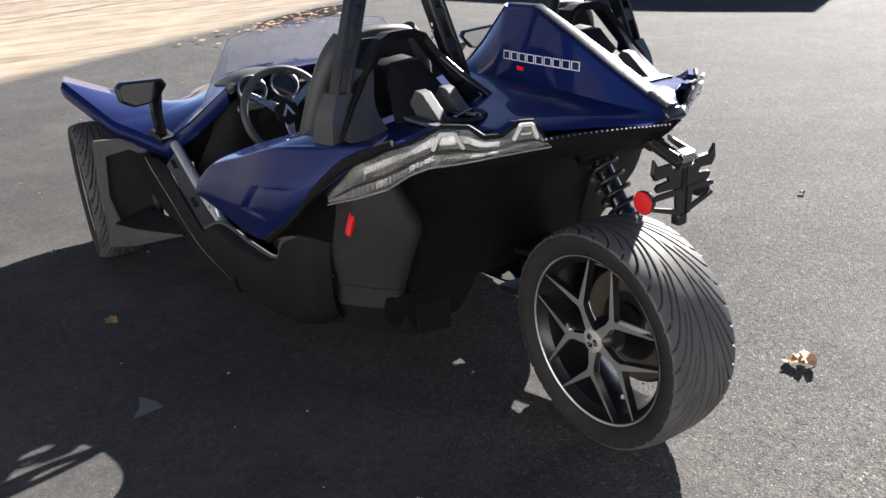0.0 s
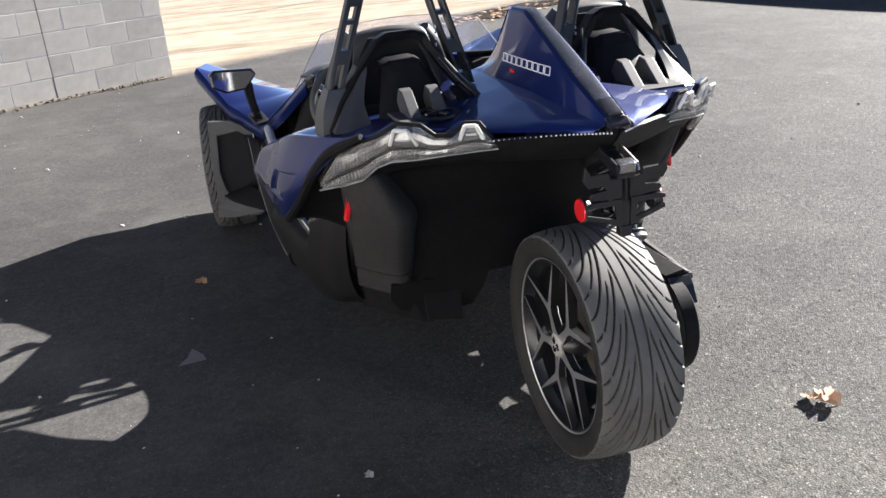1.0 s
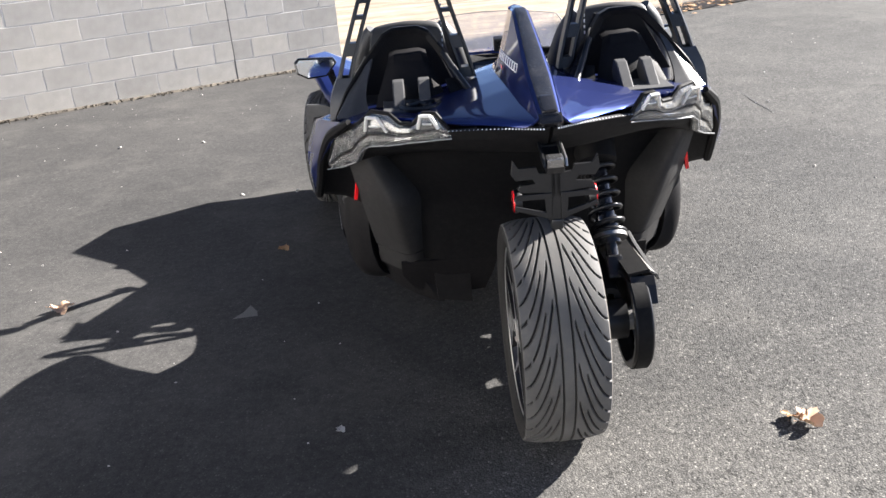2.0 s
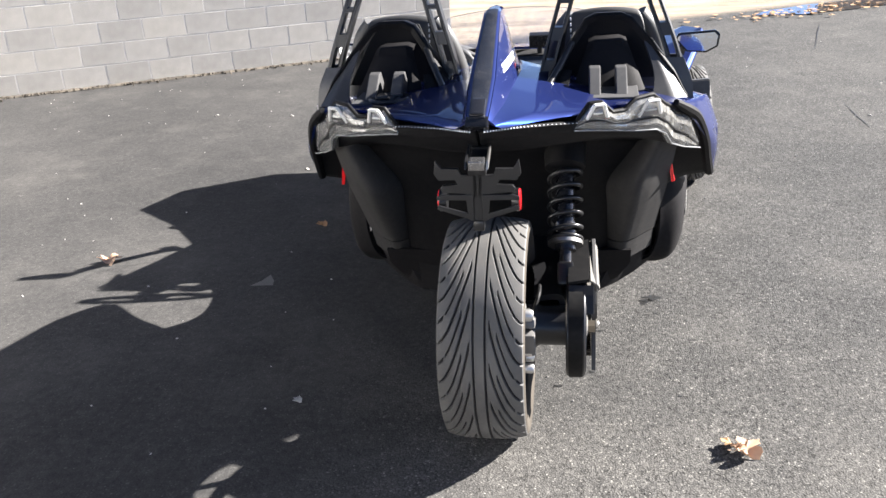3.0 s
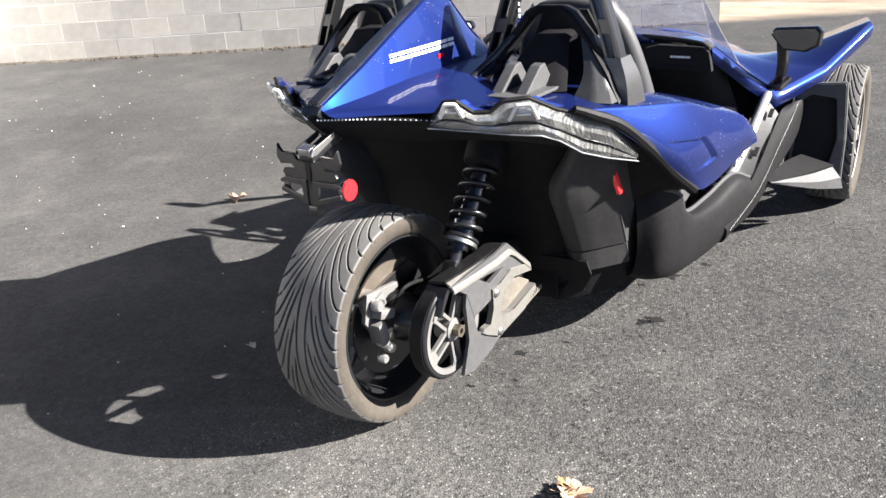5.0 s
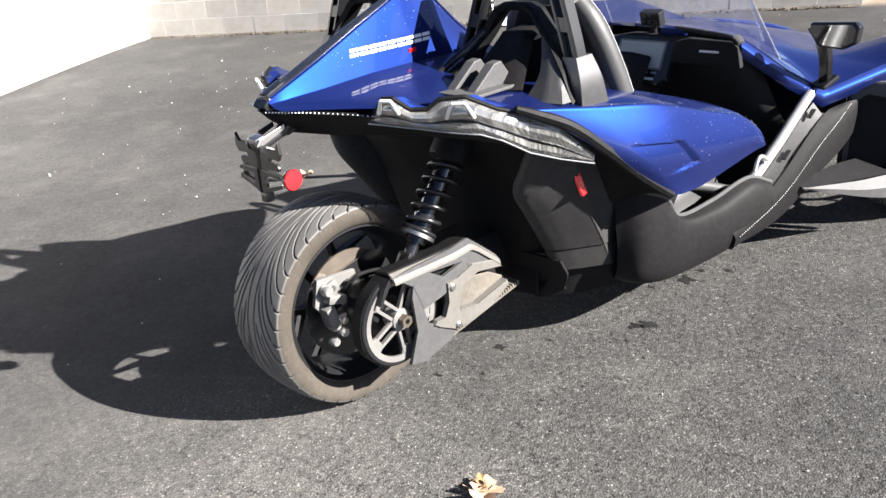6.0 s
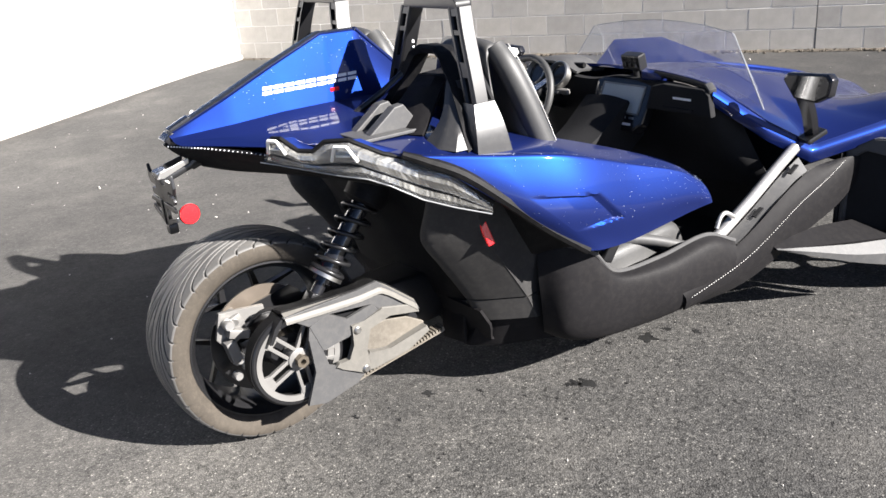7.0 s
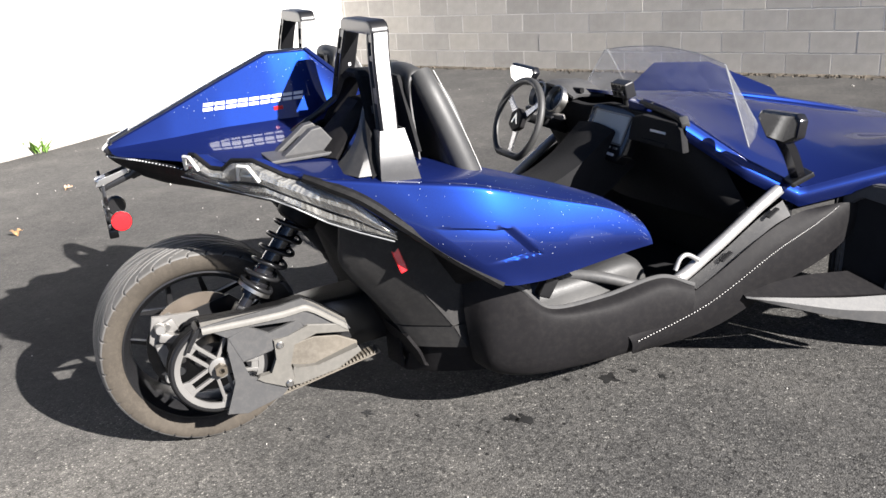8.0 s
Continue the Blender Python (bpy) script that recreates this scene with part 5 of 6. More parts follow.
# seats
def build_seat(x):
    def lean(p):
        """Sets the backrest upright against the fairing."""
        px, y, z = p
        return (px, y - 0.045 - 0.115 * min(1, max(0, (1.15 - z) / 0.5)) * (1 if y > 0.75 else 0.3), z)
    back = [[(x - 0.20, 1.02, 0.42), (x - 0.19, 0.96, 0.46), (x, 0.99, 0.45), (x + 0.19, 0.96, 0.46), (x + 0.20, 1.02, 0.42)],
            [(x - 0.235, 0.96, 0.62), (x - 0.20, 0.875, 0.64), (x, 0.93, 0.63), (x + 0.20, 0.875, 0.64), (x + 0.235, 0.96, 0.62)],
            [(x - 0.23, 0.93, 0.82), (x - 0.195, 0.84, 0.83), (x, 0.875, 0.83), (x + 0.195, 0.84, 0.83), (x + 0.23, 0.93, 0.82)],
            [(x - 0.19, 0.87, 1.00), (x - 0.165, 0.80, 1.01), (x, 0.82, 1.01), (x + 0.165, 0.80, 1.01), (x + 0.19, 0.87, 1.00)],
            [(x - 0.145, 0.80, 1.14), (x - 0.125, 0.765, 1.15), (x, 0.78, 1.16), (x + 0.125, 0.765, 1.15), (x + 0.145, 0.80, 1.14)],
            [(x - 0.12, 0.735, 1.185), (x - 0.10, 0.735, 1.205), (x, 0.735, 1.215), (x + 0.10, 0.735, 1.205), (x + 0.12, 0.735, 1.185)],
            [(x - 0.13, 0.690, 1.15), (x - 0.11, 0.690, 1.17), (x, 0.690, 1.18), (x + 0.11, 0.690, 1.17), (x + 0.13, 0.690, 1.15)],
            [(x - 0.17, 0.700, 0.95), (x - 0.15, 0.700, 0.95), (x, 0.700, 0.95), (x + 0.15, 0.700, 0.95), (x + 0.17, 0.700, 0.95)]]
    seat = part("seat", sheet([[lean(p) for p in r] for r in back], 24, 48, 0.005), VINYL, car, "black vinyl bucket seat with pale stitching")
    for a in (-1, 1):
        bolster = spline([(x + 0.215 * a, 0.93, 0.46), (x + 0.225 * a, 0.865, 0.64), (x + 0.215 * a, 0.800, 0.83), (x + 0.190 * a, 0.745, 1.0), (x + 0.155 * a, 0.705, 1.125), (x + 0.110 * a, 0.690, 1.190)], 30)
        part("bolster", tube(bolster, [0.045 - 0.012 * k / 30 for k in range(31)], 14), VINYL, seat)
        part("piping", tube([p + Vector((0.020 * a, 0.036, 0.008)) for p in bolster], 0.0013, 5), THREAD, seat)
    cushion = [[(x - 0.21, 0.98, 0.36), (x - 0.18, 0.98, 0.44), (x, 0.98, 0.42), (x + 0.18, 0.98, 0.44), (x + 0.21, 0.98, 0.36)],
               [(x - 0.22, 1.20, 0.38), (x - 0.18, 1.20, 0.455), (x, 1.20, 0.42), (x + 0.18, 1.20, 0.455), (x + 0.22, 1.20, 0.38)],
               [(x - 0.20, 1.42, 0.36), (x - 0.17, 1.43, 0.45), (x, 1.45, 0.44), (x + 0.17, 1.43, 0.45), (x + 0.20, 1.42, 0.36)],
               [(x - 0.19, 1.46, 0.25), (x - 0.17, 1.48, 0.28), (x, 1.50, 0.29), (x + 0.17, 1.48, 0.28), (x + 0.19, 1.46, 0.25)]]
    part("cushion", sheet(cushion, 20, 20, 0.03), VINYL, seat)


for s in (1, -1):
    build_seat(0.36 * s)


# head fairings and roll hoops behind the seats
def build_hoop(s):
    c = 0.362
    legs = {"outer": [(0.598, 0.525, 0.990), (0.568, 0.535, 1.10), (0.512, 0.552, 1.25), (0.483, 0.565, 1.325)],
            "inner": [(0.165, 0.525, 1.035), (0.180, 0.532, 1.10), (0.222, 0.552, 1.25), (0.240, 0.565, 1.325)]}
    hoop = part("roll_hoop", prism([(0.222 - c, -0.012), (0.502 - c, -0.012), (0.500 - c, 0.006), (0.488 - c, 0.022), (0.468 - c, 0.028), (0.256 - c, 0.028), (0.236 - c, 0.022), (0.224 - c, 0.006)], 0.056, Matrix.Translation((c * s, 0.595, 1.33)) @ Matrix.Rotation(radians(90), 4, 'X'), 0.006), HOOP, car, "satin black roll hoop with pierced legs")
    for key, pts in legs.items():
        a = 1 if key == "outer" else -1
        path = spline(pts, 24)
        for side in (-1, 1):
            rows = []
            for k, p in enumerate(path):
                half = 0.026
                x = p.x + side * (0.018 if key == "outer" else 0.020)
                rows.append([(x + a * 0.007, p.y + b * half, p.z) for a, b in ((-1, -1), (0.2, -1), (1, -0.78), (1, 0.78), (0.2, 1), (-1, 1), (-1, -1))])
            bm = sheet(rows, 6, 24, 0, s, across=straight)
            part("leg_rail", bm, HOOP, hoop)
        for k0, k1 in ((0, 5), (10, 12), (16, 17), (21, 24)):
            rows = []
            for k in range(k0, k1 + 1):
                p = path[k]
                rows.append([(p.x - 0.016, p.y - 0.024, p.z), (p.x + 0.016, p.y - 0.024, p.z), (p.x + 0.016, p.y + 0.024, p.z), (p.x - 0.016, p.y + 0.024, p.z), (p.x - 0.016, p.y - 0.024, p.z)])
            bm = sheet(rows, 4, k1 - k0, 0, s, across=straight)
            bmesh.ops.holes_fill(bm, edges=bm.edges[:])
            part("leg_rung", bm, HOOP, hoop)
    dots = bmesh.new()
    for k in range(9):
        box((0.004, 0.008, 0.010), pose((0.262 - 0.004 * k / 9 - 0.02) * s, 0.552, 1.12 + 0.019 * k), 0.001, dots)
    part("light_dots", dots, WHITE, hoop, "row of small pale dots inside the hoop")
    part("hoop_socket", sheet([[(0.552, 0.500, 1.068), (0.606, 0.500, 1.068), (0.608, 0.572, 1.068), (0.552, 0.572, 1.068)], [(0.556, 0.482, 0.998), (0.634, 0.482, 0.998), (0.640, 0.580, 0.998), (0.556, 0.580, 0.998)], [(0.560, 0.475, 0.920), (0.644, 0.475, 0.905), (0.654, 0.60, 0.890), (0.560, 0.60, 0.905)]], 12, 8, 0.008, s, across=straight), BUTTRESS, hoop, "grey plastic socket at the foot of the hoop")


def build_cowl(s):
    bow = [(0.622, 0.49, 0.950), (0.580, 0.50, 1.030), (0.505, 0.525, 1.125), (0.440, 0.535, 1.200), (0.405, 0.54, 1.216), (0.322, 0.54, 1.216), (0.286, 0.535, 1.200), (0.236, 0.52, 1.125), (0.186, 0.49, 1.050), (0.146, 0.46, 1.000)]
    arch = [[(x, y - 0.032, z - 0.008), (x, y - 0.020, z), (x, y + 0.035, z - 0.004)] for x, y, z in bow]
    cowl = part("head_fairing", sheet(arch, 10, 60, 0.020, s, along=straight, across=straight), BLACK, car, "black arched fairing behind the seat", 25)
    hump = [[(0.245, 0.40, 0.985), (0.285, 0.370, 0.985), (0.440, 0.370, 0.985), (0.480, 0.40, 0.985)], [(0.275, 0.475, 1.06), (0.305, 0.450, 1.065), (0.420, 0.450, 1.065), (0.450, 0.475, 1.06)],
            [(0.298, 0.53, 1.118), (0.318, 0.510, 1.128), (0.407, 0.510, 1.128), (0.427, 0.53, 1.118)], [(0.300, 0.60, 1.125), (0.322, 0.60, 1.134), (0.402, 0.60, 1.134), (0.425, 0.60, 1.125)]]
    part("fairing_hump", sheet(hump, 3, 12, 0.02, s, along=straight, across=straight), CHARCOAL, cowl, "dark hump with ribs")
    for x in (0.318, 0.400):
        rib = prism([(0.262, 0.998), (0.355, 1.066), (0.385, 1.070), (0.44, 0.998)], 0.036, plane_yz(x - 0.018, s), 0.004)
        part("rib", rib, GREY, cowl, "grey rib")
    part("rib_plate", prism([(0.285, 0.22), (0.450, 0.22), (0.455, 0.42), (0.275, 0.42)], 0.010, Matrix(((s, 0, 0, 0), (0, 1, 0, 0), (0, 0, 1, 0.990), (0, 0, 0, 1))), 0.003), GREY, cowl)
    back = prism([(0.20, 0.98), (0.56, 0.98), (0.44, 1.19), (0.29, 1.19)], 0.012, plane_xz(0.64, s), 0.002)
    part("fairing_panel", back, INNER, cowl)
    wedge = sheet([[(0.505, 0.385, 0.962), (0.570, 0.39, 0.958), (0.615, 0.42, 0.952), (0.620, 0.56, 0.945)], [(0.510, 0.45, 1.03), (0.540, 0.455, 1.03), (0.565, 0.475, 1.03), (0.575, 0.56, 1.03)], [(0.480, 0.50, 1.125), (0.495, 0.505, 1.125), (0.508, 0.52, 1.125), (0.508, 0.57, 1.125)]], 12, 10, 0.008, s, across=straight)
    part("buttress", wedge, BUTTRESS, cowl, "grey buttress of the fairing")
    wedge = sheet([[(0.230, 0.33, 0.995), (0.180, 0.33, 0.995), (0.145, 0.40, 1.0), (0.145, 0.56, 1.0)], [(0.245, 0.42, 1.05), (0.22, 0.43, 1.05), (0.195, 0.46, 1.05), (0.19, 0.56, 1.05)]], 12, 6, 0.008, s, across=straight)
    part("buttress", wedge, BLACK, cowl)
    part("stay_bar", tube([(0.165, 0.34, 1.005), (0.215, 0.44, 1.075), (0.26, 0.53, 1.15)], 0.011, 10, s=s), SATIN, cowl)


for s in (1, -1):
    build_hoop(s)
    build_cowl(s)
fuel = turned([(0.066, 0.0), (0.070, 0.010), (0.064, 0.018), (0.052, 0.014), (0.050, 0.004)], 40, Matrix.Translation((-0.335, 0.27, 0.993)))
fuel_ring = part("fuel_cap", fuel, SATIN, car, "black ribbed fuel cap on the tail deck")
part("cap_grip", box((0.092, 0.016, 0.014), pose(-0.335, 0.27, 1.008, 0, 0, 25), 0.004), SATIN, fuel_ring)
part("cap_grip", box((0.016, 0.092, 0.014), pose(-0.335, 0.27, 1.007, 0, 0, 25), 0.004), SATIN, fuel_ring)

# hood, wings and nose
NOSE = [
    [(0.0, 1.76, 0.915), (0.16, 1.75, 0.915), (0.32, 1.72, 0.910), (0.42, 1.69, 0.907), (0.508, 1.663, 0.900)],
    [(0.0, 1.92, 0.895), (0.18, 1.92, 0.885), (0.38, 1.90, 0.845), (0.54, 1.87, 0.795), (0.620, 1.840, 0.748)],
    [(0.0, 2.10, 0.880), (0.20, 2.10, 0.860), (0.42, 2.09, 0.785), (0.58, 2.05, 0.705), (0.698, 2.010, 0.640)],
    [(0.0, 2.30, 0.845), (0.22, 2.30, 0.822), (0.46, 2.30, 0.740), (0.68, 2.29, 0.705), (0.830, 2.310, 0.700)],
    [(0.0, 2.55, 0.795), (0.22, 2.55, 0.768), (0.46, 2.55, 0.700), (0.72, 2.58, 0.755), (0.952, 2.660, 0.848)],
    [(0.0, 2.85, 0.730), (0.20, 2.85, 0.700), (0.42, 2.87, 0.640), (0.64, 2.90, 0.715), (0.890, 2.970, 0.822)],
    [(0.0, 3.22, 0.640), (0.15, 3.20, 0.620), (0.30, 3.16, 0.570), (0.46, 3.16, 0.580), (0.640, 3.190, 0.680)],
]
for s in (1, -1):
    part("hood", sheet(NOSE, 40, 60, -0.012, s, along=straight), PAINT, car, "metallic blue hood and wing")
    e = [r[-1] for r in NOSE[:6]]
    edge = [[Vector(p) + Vector((0.000, -0.004, 0.010)), Vector(p) + Vector((0.016, -0.022, -0.018)), Vector(p) + Vector((0.008, -0.010, -0.060))] for p in e]
    part("wing_edge", sheet(edge, 6, 50, 0.010, s, along=straight), PAINT, car, "bright blue folded wing edge")
    under = [[Vector(p) + Vector((-0.012, 0.002, -0.055)), Vector(p) + Vector((-0.06, 0.03, -0.085)), Vector((p[0] * 0.6, p[1] + 0.1, p[2] - 0.16))] for p in e[2:]]
    part("wing_underside", sheet(under, 8, 24, 0.010, s, along=straight), BLACK, car)
    part("cockpit_edge", tube(spline([(0.20, 1.70, 0.925), (0.36, 1.675, 0.918), (0.44, 1.660, 0.912), (0.500, 1.652, 0.902)], 24), 0.012, 8, s=s), BLACK, car)
    vent = tube(spline([(0.06, 2.25, 0.870), (0.10, 2.5, 0.812), (0.12, 2.75, 0.752), (0.12, 2.95, 0.702)], 20), [0.004 + 0.010 * math.sin(math.pi * k / 20) for k in range(21)], 8, s=s)
    part("hood_ridge", vent, PAINT, car)
    part("edge_cap", box((0.045, 0.03, 0.026), pose(0.500 * s, 1.655, 0.902, 10, 25 * s, -25 * s), 0.006), GREY, car, "grey cap at the end of the blue edge")
nose_low = sheet([[(-0.75, 2.86, 0.55), (-0.3, 3.16, 0.58), (0, 3.22, 0.60), (0.3, 3.16, 0.58), (0.75, 2.86, 0.55)], [(-0.6, 2.80, 0.25), (-0.3, 3.05, 0.25), (0, 3.12, 0.25), (0.3, 3.05, 0.25), (0.6, 2.80, 0.25)]], 24, 8, 0.02)
part("nose_grille", nose_low, BLACK, car)

# dashboard
dash = sheet([[(-0.52, 1.78, 0.78), (-0.48, 1.66, 0.86), (-0.36, 1.66, 0.90), (-0.15, 1.70, 0.88), (0, 1.72, 0.90), (0.15, 1.70, 0.90), (0.36, 1.67, 0.905), (0.48, 1.67, 0.875), (0.52, 1.78, 0.78)],
              [(-0.55, 1.84, 0.66), (-0.48, 1.72, 0.74), (-0.36, 1.72, 0.76), (-0.15, 1.73, 0.76), (0, 1.73, 0.77), (0.15, 1.73, 0.77), (0.36, 1.70, 0.76), (0.48, 1.72, 0.73), (0.55, 1.84, 0.66)],
              [(-0.64, 1.92, 0.50), (-0.50, 1.86, 0.50), (-0.36, 1.86, 0.50), (-0.15, 1.82, 0.50), (0, 1.80, 0.50), (0.15, 1.82, 0.50), (0.36, 1.86, 0.50), (0.50, 1.88, 0.50), (0.60, 1.94, 0.48)]], 48, 16, 0.02)
part("dashboard", dash, INNER, car, "black dashboard")
part("glovebox_front", prism([(0.215, 0.80), (0.24, 0.890), (0.30, 0.906), (0.49, 0.902), (0.515, 0.88), (0.53, 0.80)], 0.03, plane_xz(1.655), 0.008), INNER, car, "black glovebox panel")
part("glovebox_handle", prism([(0.30, 0.822), (0.45, 0.822), (0.44, 0.806), (0.31, 0.806)], 0.012, plane_xz(1.632), 0.003), INNER, car)
part("marking", box((0.085, 0.002, 0.009), pose(0.395, 1.623, 0.858), 0.0004), WHITE, car, "pale bar in place of a maker's name")
SM = Matrix.Translation((0.060, 1.640, 0.800)) @ Matrix.Rotation(radians(64), 4, 'X') @ Matrix.Diagonal((1.3, 1, 1, 1))
panel = part("screen_surround", prism([(-0.085, -0.105), (0.085, -0.105), (0.112, -0.075), (0.122, 0.085), (0.095, 0.105), (-0.095, 0.105), (-0.122, 0.085), (-0.112, -0.075)], 0.055, SM @ Matrix.Translation((0, 0, -0.055)), 0.010), GLOSS, car, "gloss black screen surround")
part("display", box((0.165, 0.108, 0.004), SM @ Matrix.Translation((0, 0.022, 0.001)), 0.001), SCREEN, panel, "pale grey display screen")
bezel = bmesh.new()
for w, h, x, y in ((0.180, 0.006, 0, 0.080), (0.180, 0.006, 0, -0.036), (0.006, 0.122, 0.087, 0.022), (0.006, 0.122, -0.087, 0.022)):
    box((w, h, 0.004), SM @ Matrix.Translation((x, y, 0.001)), 0.001, bezel)
part("bezel", bezel, CAST, panel, "thin silver frame round the display")
keys = bmesh.new()
for k in range(5):
    box((0.020, 0.009, 0.004), SM @ Matrix.Translation((-0.066 + 0.033 * k, -0.052, 0.001)), 0.001, keys)
part("screen_keys", keys, STEEL, panel)
part("marking", box((0.14, 0.010, 0.002), SM @ Matrix.Translation((0, -0.078, 0.001)), 0.0004), WHITE, panel, "pale bar below the screen")
switches = part("switch_box", box((0.095, 0.045, 0.062), pose(0.085, 1.70, 0.965, 15), 0.006), SATIN, car, "black switch box on the dashboard")
grid = bmesh.new()
for k in range(3):
    for j in range(2):
        box((0.018, 0.006, 0.018), pose(0.060 + 0.026 * k, 1.676, 0.953 + 0.024 * j, 15), 0.002, grid)
part("rocker_switches", grid, GLOSS, switches)
part("switch_post", tube([(0.085, 1.72, 0.89), (0.085, 1.705, 0.945)], 0.012, 10), SATIN, switches)
part("dash_accent", box((0.11, 0.03, 0.04), pose(0.190, 1.70, 0.912, 10, 4, 0), 0.008), PAINT, car)
hoodlet = sheet([[(-0.50, 1.655, 0.905), (-0.42, 1.645, 0.940), (-0.30, 1.645, 0.940), (-0.20, 1.655, 0.905)], [(-0.50, 1.70, 0.91), (-0.42, 1.70, 0.95), (-0.30, 1.70, 0.95), (-0.20, 1.70, 0.91)], [(-0.52, 1.80, 0.90), (-0.42, 1.80, 0.94), (-0.30, 1.80, 0.94), (-0.18, 1.80, 0.90)]], 16, 8, 0.012)
part("gauge_hood", hoodlet, GREY, car, "grey hood over the gauges")
for x in (-0.425, -0.285):
    gauge = part("gauge", turned([(0.0, 0.0), (0.060, 0.0), (0.060, 0.03), (0.054, 0.034), (0.050, 0.012), (0.0, 0.012)], 32, Matrix.Translation((x, 1.640, 0.880)) @ Matrix.Rotation(radians(62), 4, 'X')), STEEL, car, "round gauge with bright ring")
    part("dial", turned([(0.0, 0.0125), (0.049, 0.0125), (0.049, 0.0135), (0, 0.0135)], 32, Matrix.Translation((x, 1.640, 0.880)) @ Matrix.Rotation(radians(62), 4, 'X')), GLOSS, gauge)

part("cluster_trim", box((0.30, 0.020, 0.022), pose(-0.352, 1.605, 0.825, 20), 0.005), CAST, car, "silver trim bar under the gauges")
part("hand_grip", prism([(-0.018, -0.05), (0.018, -0.05), (0.024, 0.05), (-0.024, 0.05)], 0.02, SM @ Matrix.Translation((0.0, -0.175, -0.02)), 0.004), SATIN, panel)
for k in range(4):
    part("console_key", box((0.018, 0.012, 0.006), SM @ Matrix.Translation((0.0, -0.145 - 0.020 * k, 0.002)), 0.002), STEEL, panel)

# steering wheel
SWM = Matrix.Translation((-0.352, 1.470, 0.812)) @ Matrix.Rotation(radians(68), 4, 'X')
ring = []
for k in range(64):
    a = 2 * math.pi * k / 64
    r = 0.172
    y = r * math.sin(a)
    ring.append(SWM @ Vector((r * math.cos(a), max(y, -0.150), 0)))
sw = part("steering_wheel", tube(ring, 0.0155, 12, closed=True), VINYL, car, "black three-spoke steering wheel with silver spokes")
for a in (35, 145, 270):
    d = Vector((math.cos(radians(a)), math.sin(radians(a)), 0))
    n = Vector((-d.y, d.x, 0))
    pts = [d * 0.03 + n * 0.020, d * 0.09 + n * 0.013, d * 0.165 + n * 0.012, d * 0.165 - n * 0.012, d * 0.09 - n * 0.013, d * 0.03 - n * 0.020]
    part("spoke", prism([(p.x, p.y) for p in pts], 0.010, SWM @ Matrix.Translation((0, 0, -0.012)), 0.002), DARKCHROME, sw, "dark chrome spoke")
part("hub", prism([(0.052 * math.cos(radians(60 * k + 30)), 0.052 * math.sin(radians(60 * k + 30))) for k in range(6)], 0.03, SWM @ Matrix.Translation((0, 0, -0.016)), 0.006), CHARCOAL, sw)
emblem = prism([(0.0, 0.030), (-0.026, -0.016), (-0.016, -0.016), (0.0, 0.012), (0.016, -0.016), (0.026, -0.016)], 0.003, SWM @ Matrix.Translation((0, 0, 0.0135)), 0)
part("emblem", emblem, ALU, sw)
part("column", tube([(-0.362, 1.53, 0.83), (-0.362, 1.72, 0.75)], 0.035, 16), SATIN, sw)
part("stalk", tube([(-0.33, 1.58, 0.815), (-0.23, 1.57, 0.825)], 0.008, 8), SATIN, sw)

# windscreen
SCREEN_LOW = [(0.0, 2.17, 0.872), (0.20, 2.16, 0.852), (0.386, 2.114, 0.798)]
SCREEN_TOP = [(0.0, 1.975, 1.088), (0.20, 1.968, 1.078), (0.368, 1.948, 1.056)]
low_line = [(-x, y, z) for x, y, z in SCREEN_LOW[:0:-1]] + SCREEN_LOW
top_line = [(-x, y, z) for x, y, z in SCREEN_TOP[:0:-1]] + SCREEN_TOP
shield = part("windscreen", sheet([low_line, top_line], 32, 10, 0.004, along=straight), GLASS, car, "low clear windscreen")
shield.visible_shadow = False
for s in (1, -1):
    wing = part("side_pane", sheet([[(0.386, 2.114, 0.798), (0.48, 2.01, 0.782), (0.574, 1.892, 0.768)], [(0.368, 1.948, 1.056), (0.373, 1.945, 1.054), (0.378, 1.942, 1.052)]], 8, 10, 0.004, s, along=straight, across=straight), SIDEPANE, shield, "hazy bent side of the windscreen")
    wing.visible_shadow = False
    part("screen_edge", tube(straight([(0.576, 1.889, 0.768), (0.379, 1.940, 1.053)], 12), 0.0024, 6, s=s), EDGE, shield, "pale worn edge of the screen")
part("screen_top_edge", tube(spline([Vector(p) + Vector((0, -0.002, 0)) for p in top_line], 36), 0.0016, 6), EDGE, shield)
part("screen_trim", tube(spline(low_line, 48), 0.006, 8), BLACK, car)


